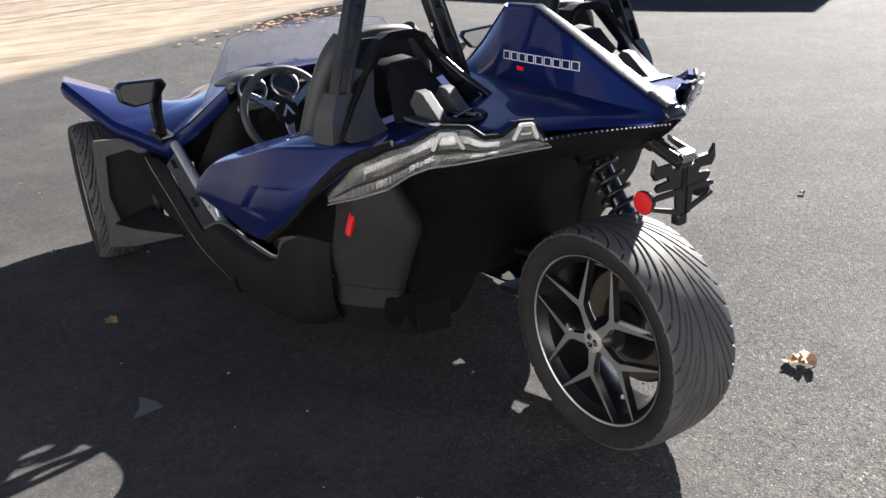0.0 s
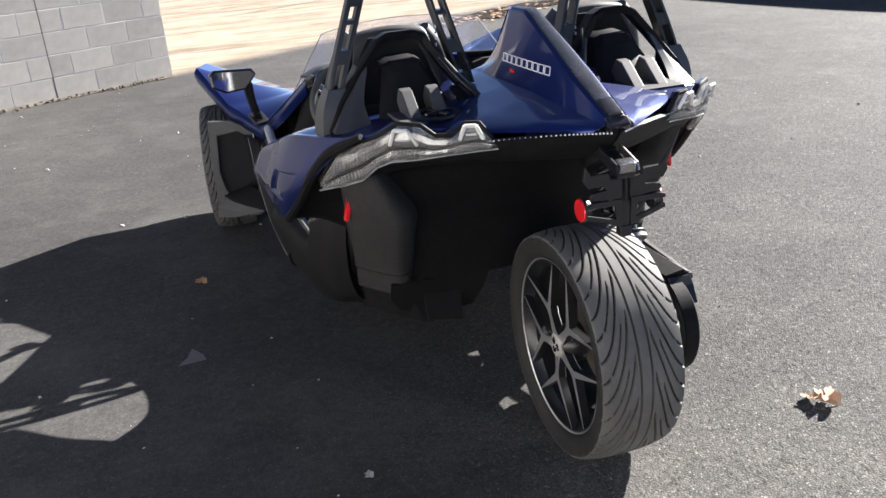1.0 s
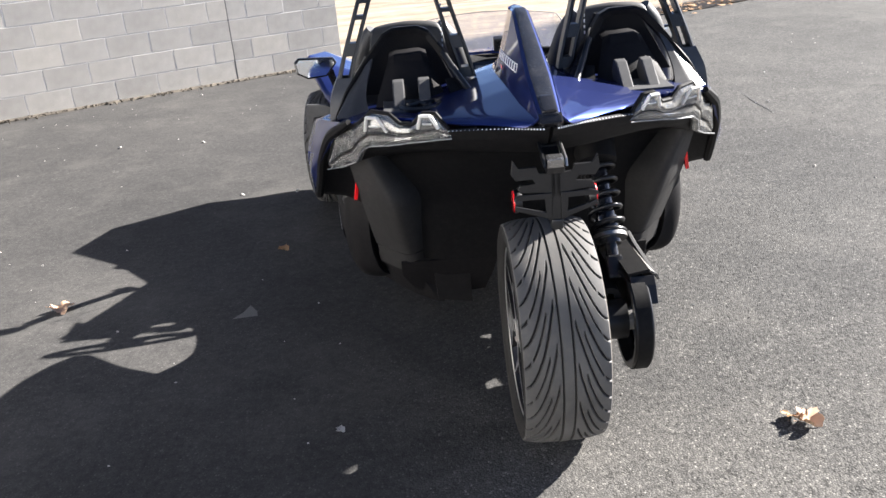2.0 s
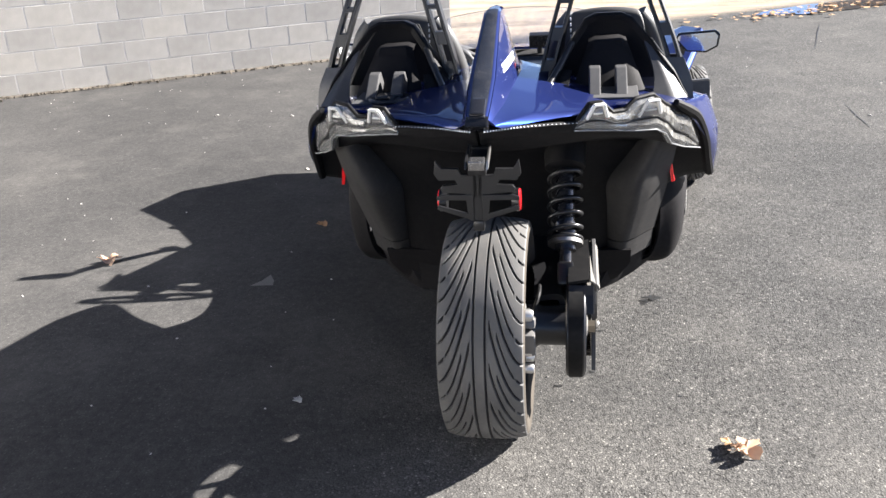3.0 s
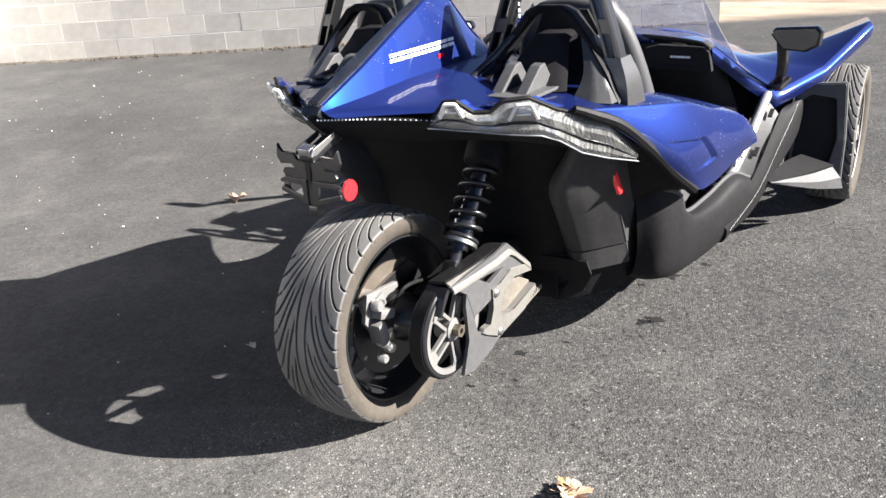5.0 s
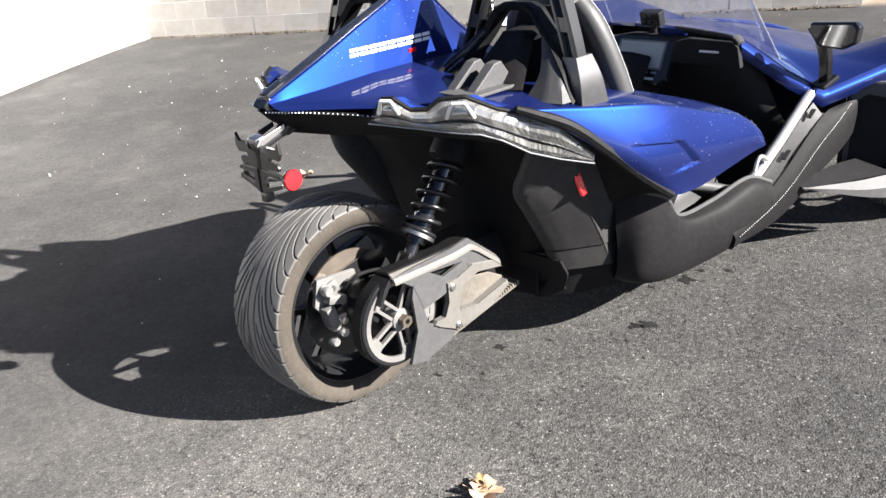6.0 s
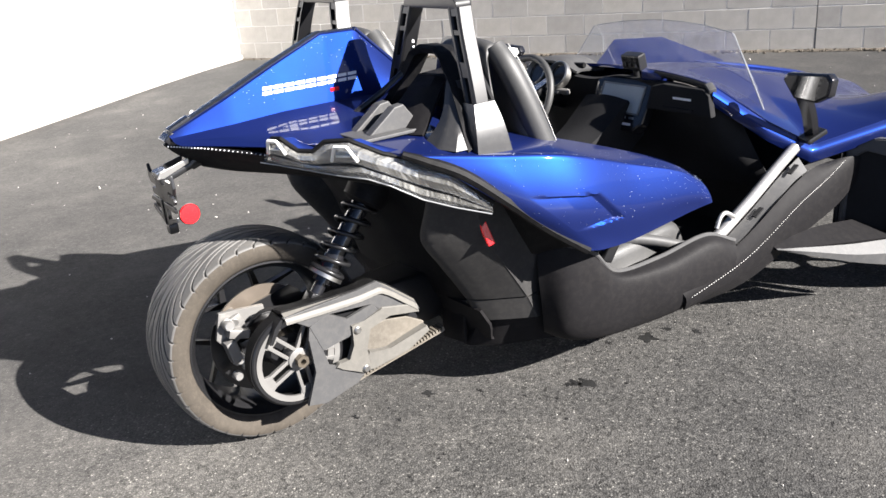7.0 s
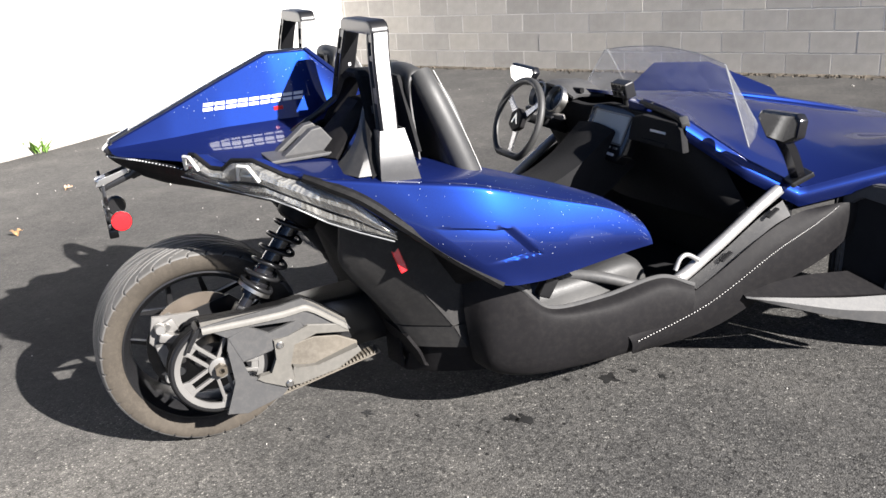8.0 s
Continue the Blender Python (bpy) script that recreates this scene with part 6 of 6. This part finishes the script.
# mirrors
def build_mirror(s):
    MM = Matrix.Translation((0.820 * s, 1.795, 0.915)) @ Matrix.Rotation(radians(-7 * s), 4, 'Z') @ Matrix.Rotation(radians(-3.8), 4, 'X')
    shell = prism([(-0.125, 0.020), (-0.105, 0.048), (0.095, 0.060), (0.120, 0.040), (0.112, -0.020), (0.05, -0.050), (-0.06, -0.045)], 0.034, MM @ Matrix.Diagonal((s * 0.84, 1, 0.95, 1)) @ Matrix.Rotation(radians(90), 4, 'X'), 0.010)
    m = part("door_mirror", shell, GLOSS, car, "black angular side mirror")
    glass = prism([(-0.110, 0.018), (-0.096, 0.037), (0.087, 0.048), (0.106, 0.031), (0.099, -0.015), (0.046, -0.040), (-0.053, -0.036)], 0.003, MM @ Matrix.Diagonal((s * 0.84, 1, 0.95, 1)) @ Matrix.Rotation(radians(90), 4, 'X') @ Matrix.Translation((0, 0, 0.0340)))
    part("mirror_glass", glass, MIRROR, m, "mirror glass")
    part("mirror_arm", sheet([[(0.700, 1.955, 0.690), (0.730, 1.965, 0.690), (0.738, 1.99, 0.69), (0.704, 1.985, 0.69), (0.700, 1.955, 0.690)], [(0.725, 1.88, 0.80), (0.756, 1.89, 0.80), (0.762, 1.92, 0.80), (0.73, 1.915, 0.80), (0.725, 1.88, 0.80)], [(0.735, 1.80, 0.895), (0.775, 1.81, 0.895), (0.78, 1.84, 0.895), (0.74, 1.835, 0.895), (0.735, 1.80, 0.895)]], 12, 10, 0, s, across=straight), GLOSS, m, "black mirror arm")
    part("arm_foot", box((0.07, 0.085, 0.02), pose(0.718 * s, 1.975, 0.694, 25, 0, -20 * s), 0.006), SATIN, m)


for s in (1, -1):
    build_mirror(s)


# front wheel arms and guards
def build_front_arm(s):
    rim_out = [(0.748, 0.60), (0.84, 0.655), (0.952, 0.655), (0.966, 0.40), (0.964, 0.162), (0.76, 0.158), (0.738, 0.26)]
    rim_in = [(0.765, 0.565), (0.815, 0.605), (0.914, 0.585), (0.932, 0.40), (0.902, 0.256), (0.775, 0.250), (0.757, 0.30)]
    bm = bmesh.new()

    def ring(pts, y):
        return [bm.verts.new((x * s, y + (x - 0.78) * 0.35, z)) for x, z in pts]
    a, b, c, d = ring(rim_out, 2.17), ring(rim_in, 2.165), ring(rim_in, 2.195), ring(rim_out, 2.205)
    for p, q in ((a, b), (b, c), (d, a), (c, d)):
        for k in range(7):
            bm.faces.new((p[k], p[(k + 1) % 7], q[(k + 1) % 7], q[k]))
    bmesh.ops.bevel(bm, geom=bm.edges[:], offset=0.005, segments=2, affect='EDGES')
    guard = part("front_arm_guard", bm, GREY, car, "black plastic guard over the front arm")
    bm = bmesh.new()
    bm.faces.new([bm.verts.new((x * s, 2.188 + (x - 0.78) * 0.35, z)) for x, z in rim_in])
    bmesh.ops.solidify(bm, geom=bm.faces[:], thickness=0.01)
    part("guard_panel", bm, INNER, guard, "dark inner panel")
    bar = sheet([[(0.780, 1.70, 0.334), (0.786, 1.70, 0.330), (0.782, 1.71, 0.324)], [(0.826, 1.84, 0.312), (0.838, 1.84, 0.296), (0.840, 1.85, 0.276)], [(0.880, 2.03, 0.284), (0.904, 2.02, 0.250), (0.908, 2.04, 0.212)], [(0.930, 2.21, 0.268), (0.970, 2.21, 0.220), (0.980, 2.235, 0.162)]], 6, 24, 0.008, s, across=straight)
    part("lower_arm_cover", bar, GREY, guard, "grey lower arm cover")
    part("arm_tube", tube([(0.60, 2.45, 0.36), (0.86, 2.60, 0.34)], 0.022, 10, s=s), SATIN, car)
    part("arm_tube", tube([(0.60, 2.75, 0.36), (0.86, 2.64, 0.34)], 0.022, 10, s=s), SATIN, car)
    part("shelf", sheet([[(0.755, 1.70, 0.345), (0.775, 1.95, 0.350), (0.80, 2.16, 0.330)], [(0.782, 1.70, 0.332), (0.856, 1.93, 0.305), (0.94, 2.24, 0.272)]], 10, 4, 0.008, s), CHARCOAL, guard)
    part("inner_wing", sheet([[(0.745, 2.14, 0.62), (0.70, 2.5, 0.62), (0.62, 2.85, 0.60)], [(0.74, 2.14, 0.22), (0.68, 2.5, 0.22), (0.55, 2.85, 0.22)]], 10, 6, 0.01, s), INNER, car)


for s in (1, -1):
    build_front_arm(s)

# plate bracket behind the tail
mount = bmesh.new()
box((0.050, 0.16, 0.020), pose(0, -0.160, 0.926, 18), 0.006, mount)
box((0.05, 0.10, 0.03), pose(0, -0.09, 0.948, 18), 0.006, mount)
bracket = part("plate_bracket", mount, SATIN, car, "black plate bracket hung under the tail")
for s in (1, -1):
    wing = [(0.0, 0.895), (0.045, 0.895), (0.050, 0.915), (0.098, 0.912), (0.112, 0.938), (0.118, 0.900), (0.105, 0.880), (0.060, 0.885), (0.050, 0.868), (0.095, 0.868), (0.102, 0.858), (0.095, 0.846), (0.030, 0.846), (0.026, 0.830), (0.0, 0.830)]
    part("plate_wing", prism(wing, 0.010, plane_xz(-0.222, s), 0.002), SATIN, bracket)
    low = bmesh.new()
    prism([(0.012, 0.842), (0.095, 0.842), (0.112, 0.836), (0.112, 0.826), (0.03, 0.828), (0.028, 0.770), (0.012, 0.765)], 0.008, plane_xz(-0.228, s), 0.0015, low)
    prism([(0.026, 0.788), (0.110, 0.812), (0.112, 0.800), (0.026, 0.772)], 0.008, plane_xz(-0.228, s), 0.0015, low)
    part("plate_arm", low, SATIN, bracket)
    part("round_reflector", turned([(0, 0), (0.029, 0), (0.031, 0.004), (0.029, 0.009), (0, 0.011)], 32, axle(0.104 * s, -0.195, 0.815, s)), RED, bracket, "round red reflector")
    part("reflector_cup", turned([(0, -0.014), (0.026, -0.014), (0.032, 0.0), (0.032, 0.006), (0.0, 0.004)], 32, axle(0.103 * s, -0.195, 0.815, s)), SATIN, bracket)
    part("prong", prism([(-0.235, 0.935), (-0.145, 0.960), (-0.145, 0.945), (-0.225, 0.915), (-0.245, 0.915)], 0.006, plane_yz(0.026, s), 0.0015), STEEL if s > 0 else SATIN, bracket)
part("plate_spine", prism([(-0.014, 0.90), (0.014, 0.90), (0.012, 0.77), (0.006, 0.745), (-0.006, 0.745), (-0.012, 0.77)], 0.012, plane_xz(-0.220), 0.002), SATIN, bracket)
part("plate_lamp", box((0.046, 0.036, 0.026), pose(0, -0.226, 0.926, 12), 0.006), DARKCHROME, bracket, "chrome-faced plate lamp")
part("spine_foot", box((0.032, 0.03, 0.03), pose(0, -0.222, 0.752), 0.006), SATIN, bracket)

# ---- small things on the ground ----
def build_leaf(x, y, size, turn, tilt, curl, material, label):
    """A crumpled five-lobed dry leaf."""
    rim = []
    for k in range(40):
        a = 2 * math.pi * k / 40
        lobes = 0.55 + 0.45 * abs(math.cos(2.5 * a)) ** 0.7 - 0.10 * abs(math.sin(9 * a))
        rim.append((math.cos(a) * lobes, math.sin(a) * lobes * 0.9))
    bm = bmesh.new()
    rings = []
    for f in (0.25, 0.6, 1.0):
        rings.append([bm.verts.new((u * f * size, v * f * size, curl * size * ((u * f) ** 2 * 1.1 + 0.5 * math.sin(5 * u * f + 2 * v * f)) * f)) for u, v in rim])
    mid = bm.verts.new((0, 0, 0))
    for k in range(40):
        j = (k + 1) % 40
        bm.faces.new((mid, rings[0][k], rings[0][j]))
        for a, b in zip(rings, rings[1:]):
            bm.faces.new((a[k], b[k], b[j], a[j]))
    bmesh.ops.solidify(bm, geom=bm.faces[:], thickness=0.0008)
    tube([(0, 0, 0.001), (-size * 0.6, 0.1 * size, 0.004), (-size * 1.2, 0.3 * size, 0.012)], 0.0012, 5, bm)
    ob = part("dry_leaf", bm, material, None)
    m = pose(x, y, 0, tilt, 0, turn)
    low = min((m @ v.co).z for v in ob.data.vertices)
    ob.matrix_world = Matrix.Translation((0, 0, ground_z(x, y) - low + 0.001)) @ m
    return tagged(ob, label, "leaf", group="fallen leaves")


build_leaf(0.765, -0.165, 0.055, 40, 12, 0.42, LEAF_PALE, "crumpled tan dry leaf on sunlit asphalt")
build_leaf(0.728, -0.140, 0.036, 160, 18, 0.5, LEAF, "curled brown leaf scrap beside a tan leaf")
build_leaf(-2.06, 1.29, 0.060, 15, 8, 0.4, LEAF_PALE, "pale dry leaf on asphalt")
build_leaf(-1.10, 1.81, 0.035, 70, 10, 0.5, LEAF, "small brown leaf in the vehicle's shade")
build_leaf(-4.12, -0.34, 0.038, 10, 12, 0.5, LEAF_PALE, "tan dry leaf on asphalt")
build_leaf(-3.07, -0.69, 0.040, 80, 15, 0.6, LEAF, "brown dry leaf on asphalt")
build_leaf(-0.70, 0.05, 0.020, 80, 15, 0.6, CHIP, "tiny pale leaf scrap in shade")
build_leaf(2.28, 0.88, 0.022, 30, 15, 0.6, LEAF, "small dark leaf on asphalt")


def build_stain(x, y, size, seed):
    """A flat irregular oil spot."""
    bm = bmesh.new()
    n = 36
    ring = []
    for k in range(n):
        a = 2 * math.pi * k / n
        r = size * (0.65 + 0.7 * noise.noise((math.cos(a) * 1.6 + seed * 7, math.sin(a) * 1.6, seed)))
        r = max(0.25 * size, r)
        ring.append(bm.verts.new((x + r * math.cos(a) * 1.5, y + r * math.sin(a), ground_z(x, y) + 0.0015)))
    bm.faces.new(ring)
    return tagged(part("oil_stain", bm, OIL), "dark oil spot on the asphalt", "stain", group="oil spots", kind="stuff")


for k, (x, y, size) in enumerate(((0.585, 0.93, 0.030), (0.545, 0.875, 0.014), (0.50, 1.336, 0.040), (0.505, 1.44, 0.018), (0.594, 1.505, 0.018), (0.25, 0.475, 0.028), (0.70, 0.715, 0.008), (0.32, 0.30, 0.012), (0.20, 0.20, 0.014), (0.42, 1.20, 0.014), (0.36, 0.62, 0.010), (0.56, 0.90, 0.022))):
    build_stain(x, y, size, k + 1)
rnd = random.Random(41)
for k in range(26):
    build_stain(rnd.uniform(0.22, 0.72), rnd.uniform(0.1, 1.7), rnd.uniform(0.003, 0.008), k + 30)

# a fine crack across the asphalt
track = spline([(x, y, 0) for x, y in [(3.02, 7.91), (2.63, 6.53), (2.49, 5.93), (2.38, 5.28), (2.34, 4.7), (2.31, 4.15), (2.3, 3.73)]], 60)
crack = bmesh.new()
left, right = [], []
for k, p in enumerate(track):
    d = (track[min(60, k + 1)] - track[max(0, k - 1)]).normalized()
    w = 0.0035 + 0.003 * noise.noise((k * 0.4, 7.0, 0.0))
    q = p + Vector((-d.y, d.x, 0)) * 0.012 * noise.noise((k * 0.6, 3.0, 0.0))
    for line, side in ((left, 1), (right, -1)):
        v = q + Vector((-d.y, d.x, 0)) * w * side
        line.append(crack.verts.new((v.x, v.y, ground_z(v.x, v.y) + 0.002)))
for k in range(60):
    crack.faces.new((left[k], left[k + 1], right[k + 1], right[k]))
tagged(part("crack", crack, OIL), "fine dark crack across the grey asphalt", "crack", kind="stuff")

# pale grit scattered over the lot
rnd = random.Random(11)
grit = bmesh.new()
for _ in range(420):
    x, y = rnd.uniform(-6, 4), rnd.uniform(-2.5, 7)
    if (Vector((x, y, 0)) - WALL_O).dot(WALL_N) < 0.2:
        continue
    r = rnd.uniform(0.002, 0.006) if rnd.random() < 0.92 else rnd.uniform(0.008, 0.014)
    m = pose(x, y, ground_z(x, y) + r * 0.25, rnd.uniform(0, 360), rnd.uniform(0, 360), 0) @ Matrix.Diagonal((1.4, 1, 0.6, 1))
    bmesh.ops.create_icosphere(grit, subdivisions=1, radius=r, matrix=m)
tagged(part("grit", grit, CHIP), "scattered pale grit and leaf crumbs on asphalt", "grit", kind="stuff")
# small flat pale patch with five corners, just above the ground
patch = bmesh.new()
patch.faces.new([patch.verts.new((x, y, ground_z(x, y) + 0.0015)) for x, y in ((-1.23, 1.02), (-1.12, 1.03), (-1.13, 1.08), (-1.17, 1.15), (-1.19, 1.08))])
tagged(part("pale_patch", patch, PALE), "small pale flat patch on the asphalt", "paper scrap")

# wet hollow with fallen leaves where the sand begins
water = bmesh.new()
ring = []
for k in range(48):
    a = 2 * math.pi * k / 48
    r = 1 + 0.35 * noise.noise((math.cos(a) * 2, math.sin(a) * 2, 4.0))
    u, v = 1.15 * r * math.cos(a), 0.34 * r * math.sin(a)
    q = Vector((3.55, 9.35, 0)) - WALL_D * u - WALL_N * v
    ring.append(water.verts.new((q.x, q.y, ground_z(q.x, q.y) + 0.012)))
water.faces.new(ring)
tagged(part("puddle", water, PUDDLE), "shallow brown puddle at the edge of the sand", "puddle", kind="structure")
litter = bmesh.new()
for k in range(170):
    u, v = rnd.gauss(0, 0.9), rnd.gauss(0, 0.22)
    q = Vector((3.35, 9.15, 0)) - WALL_D * u - WALL_N * v
    r, a = rnd.uniform(0.015, 0.05), rnd.uniform(0, 2 * math.pi)
    z = ground_z(q.x, q.y) + rnd.uniform(0.012, 0.03)
    pts = [(q.x + r * math.cos(a + k2 * 1.257) * rnd.uniform(0.6, 1.1), q.y + r * math.sin(a + k2 * 1.257) * rnd.uniform(0.6, 1.1), z + rnd.uniform(0, 0.015)) for k2 in range(5)]
    litter.faces.new([litter.verts.new(v3) for v3 in pts])
tagged(part("leaf_litter", litter, LEAF), "brown fallen leaves around the puddle", "leaf litter", kind="stuff")


def build_tree(x, y, height, seed):
    """A bare tree: a tapered trunk with forking limbs."""
    rnd = random.Random(seed)
    bm = bmesh.new()

    def limb(p, d, length, r, depth):
        pts, rad = [p], [r]
        for k in range(5):
            d = (d + Vector((rnd.uniform(-1, 1), rnd.uniform(-1, 1), rnd.uniform(-0.3, 0.6))) * 0.13).normalized()
            p = p + d * length / 5
            pts.append(p)
            rad.append(r * (1 - 0.11 * (k + 1)))
        tube(pts, rad, 7 if depth < 2 else 5, bm)
        if depth < 4:
            for k in range(rnd.choice((2, 3, 3))):
                turn = Vector((rnd.uniform(-1, 1), rnd.uniform(-1, 1), rnd.uniform(0.1, 0.9)))
                limb(pts[rnd.choice((3, 4, 5))], (d * 0.7 + turn).normalized(), length * rnd.uniform(0.5, 0.75), rad[-1] * 0.75, depth + 1)
    limb(Vector((0, 0, -0.1)), Vector((0, 0, 1)), height * 0.4, height * 0.022, 0)
    tree = part("tree", bm, BARK)
    tree.location = (x, y, 0.1)
    return tagged(tree, "unseen bare tree added for its shadow on the sand", "tree", group="bare trees")


# unseen trees, added so that their shadows fall on the sand
for k, (x, y, h) in enumerate(((10.5, 19.0, 9.0), (13.5, 21.5, 10.0), (9.0, 22.0, 8.5))):
    build_tree(x, y, h, 20 + k)

# weeds at the foot of the white wall
weeds = bmesh.new()
for k in range(90):
    a, l = rnd.uniform(0, 2 * math.pi), rnd.uniform(0.07, 0.20)
    o = Vector((-5.86 + rnd.uniform(-0.08, 0.10), -0.62 + rnd.uniform(-0.16, 0.16), ground_z(-5.86, -0.62)))
    d = Vector((math.cos(a) * 0.6, math.sin(a) * 0.6, 1.0)).normalized()
    w = Vector((-d.y, d.x, 0)).normalized() * rnd.uniform(0.010, 0.022)
    p = [o, o + d * l * 0.5 + w, o + d * l + Vector((d.x, d.y, -0.3)) * 0.04, o + d * l * 0.5 - w]
    weeds.faces.new([weeds.verts.new(v) for v in p])
tagged(part("weed", weeds, WEED), "bright green weed at the foot of the white wall", "weed")

# dirt gathered along the foot of the block wall
dirt = bmesh.new()
lines = ([], [], [])
for k in range(161):
    q = WALL_O + WALL_D * (k / 160 * 8.0 - 1.2)
    w = 0.045 + 0.035 * noise.noise((k * 0.23, 1.0, 0.0)) + 0.02 * noise.noise((k * 0.9, 4.0, 0.0))
    for line, d, z in zip(lines, (0.0, 0.45, 1.0), (0.020, 0.011, 0.003)):
        p = q + WALL_N * d * w
        line.append(dirt.verts.new((p.x, p.y, ground_z(p.x, p.y) + z + (0.008 * noise.noise((k * 0.7, d * 3, 2.0)) if d < 1 else 0))))
for a, b in zip(lines, lines[1:]):
    for k in range(160):
        dirt.faces.new((a[k], a[k + 1], b[k + 1], b[k]))
for k in range(500):
    q = WALL_O + WALL_D * rnd.uniform(-1.1, 6.7) + WALL_N * abs(rnd.gauss(0.03, 0.05))
    r = rnd.uniform(0.004, 0.013)
    bmesh.ops.create_icosphere(dirt, subdivisions=1, radius=r, matrix=pose(q.x, q.y, ground_z(q.x, q.y) + 0.012, rnd.uniform(0, 360), rnd.uniform(0, 360), 0) @ Matrix.Diagonal((1.5, 1, 0.5, 1)))
tagged(part("dirt", dirt, DIRT), "dark dirt and debris along the foot of the block wall", "dirt", kind="stuff")

# ---- walls, blocks last ----
UNIT, COURSE = 0.4064, 0.2032
WF = Matrix(((WALL_D.x, WALL_N.x, 0, WALL_O.x), (WALL_D.y, WALL_N.y, 0, WALL_O.y), (0, 0, 1, 0.135), (0, 0, 0, 1)))
END, CORNER, ROWS_UP = -3.0, 16.62, 13
core = box(((CORNER - END) * UNIT - 0.02, 0.18, ROWS_UP * COURSE + 0.20), WF @ Matrix.Translation(((CORNER + END) * UNIT / 2, -0.0925, ROWS_UP * COURSE / 2 - 0.10)), 0)
wall = tagged(part("wall_north", core, MORTAR), "grey concrete block wall with pale mortar joints", "wall", kind="structure")
part("control_joint", box((0.014, 0.012, ROWS_UP * COURSE), WF @ Matrix.Translation((0, -0.007, ROWS_UP * COURSE / 2)), 0.002), CAULK, wall, "dark vertical control joint")
WO = WF @ Matrix.Translation((CORNER * UNIT, 0, 0))
west = box((0.20, 14.0, 2.1), WO @ Matrix.Translation((0.10, 6.8, 0.85)), 0.004)
tagged(part("wall_west", west, WHITEWALL), "white painted wall in full sun", "wall", kind="structure")
foot = box((0.05, 14.0, 0.20), WO @ Matrix.Translation((-0.012, 6.8, -0.045)), 0.012)
tagged(part("footing", foot, FOOTING), "bare concrete footing of the white wall", "footing", kind="structure")
# unseen wall, added only to cast the shade at the far right
east = box((0.3, 16.0, 4.0), Matrix(((0.871, -0.491, 0, 14.6 - 0.491 * 8), (0.491, 0.871, 0, 7.6 + 0.871 * 8), (0, 0, 1, 2.0), (0, 0, 0, 1))), 0.0)
tagged(part("shade_wall_east", east, FOOTING), "unseen plain wall added to shade the far lot", "wall", kind="structure")
meshes = {}


def block_mesh(length):
    key = round(length, 2)
    if key not in meshes:
        bm = bmesh.new()
        box((length * UNIT - 0.011, 0.10, COURSE - 0.011), Matrix.Identity(4), 0.002, bm)
        finish(bm, 5)
        me = bpy.data.meshes.new("block")
        bm.to_mesh(me)
        bm.free()
        me.materials.append(BLOCK)
        meshes[key] = me
    return meshes[key]


rnd = random.Random(3)
for r in range(ROWS_UP):
    cuts = []
    shift = 0.0 if r % 2 == 0 else 0.5
    k = -shift
    while k > END:
        cuts.append((max(END, k - 1), k))
        k -= 1
    if shift:
        cuts += [(-0.5, 0.0), (0.0, 0.5)]
    k = shift
    while k < CORNER:
        cuts.append((k, min(CORNER, k + 1)))
        k += 1
    for a, b in cuts:
        if b - a < 0.1:
            continue
        ob = new("block", block_mesh(b - a))
        ob.parent = wall
        ob.matrix_basis = WF @ Matrix.Translation(((a + b) / 2 * UNIT, -0.0505 + rnd.uniform(-0.0008, 0.0008), (r + 0.5) * COURSE)) @ Matrix.Rotation(radians(rnd.uniform(-0.25, 0.25)), 4, 'Z')
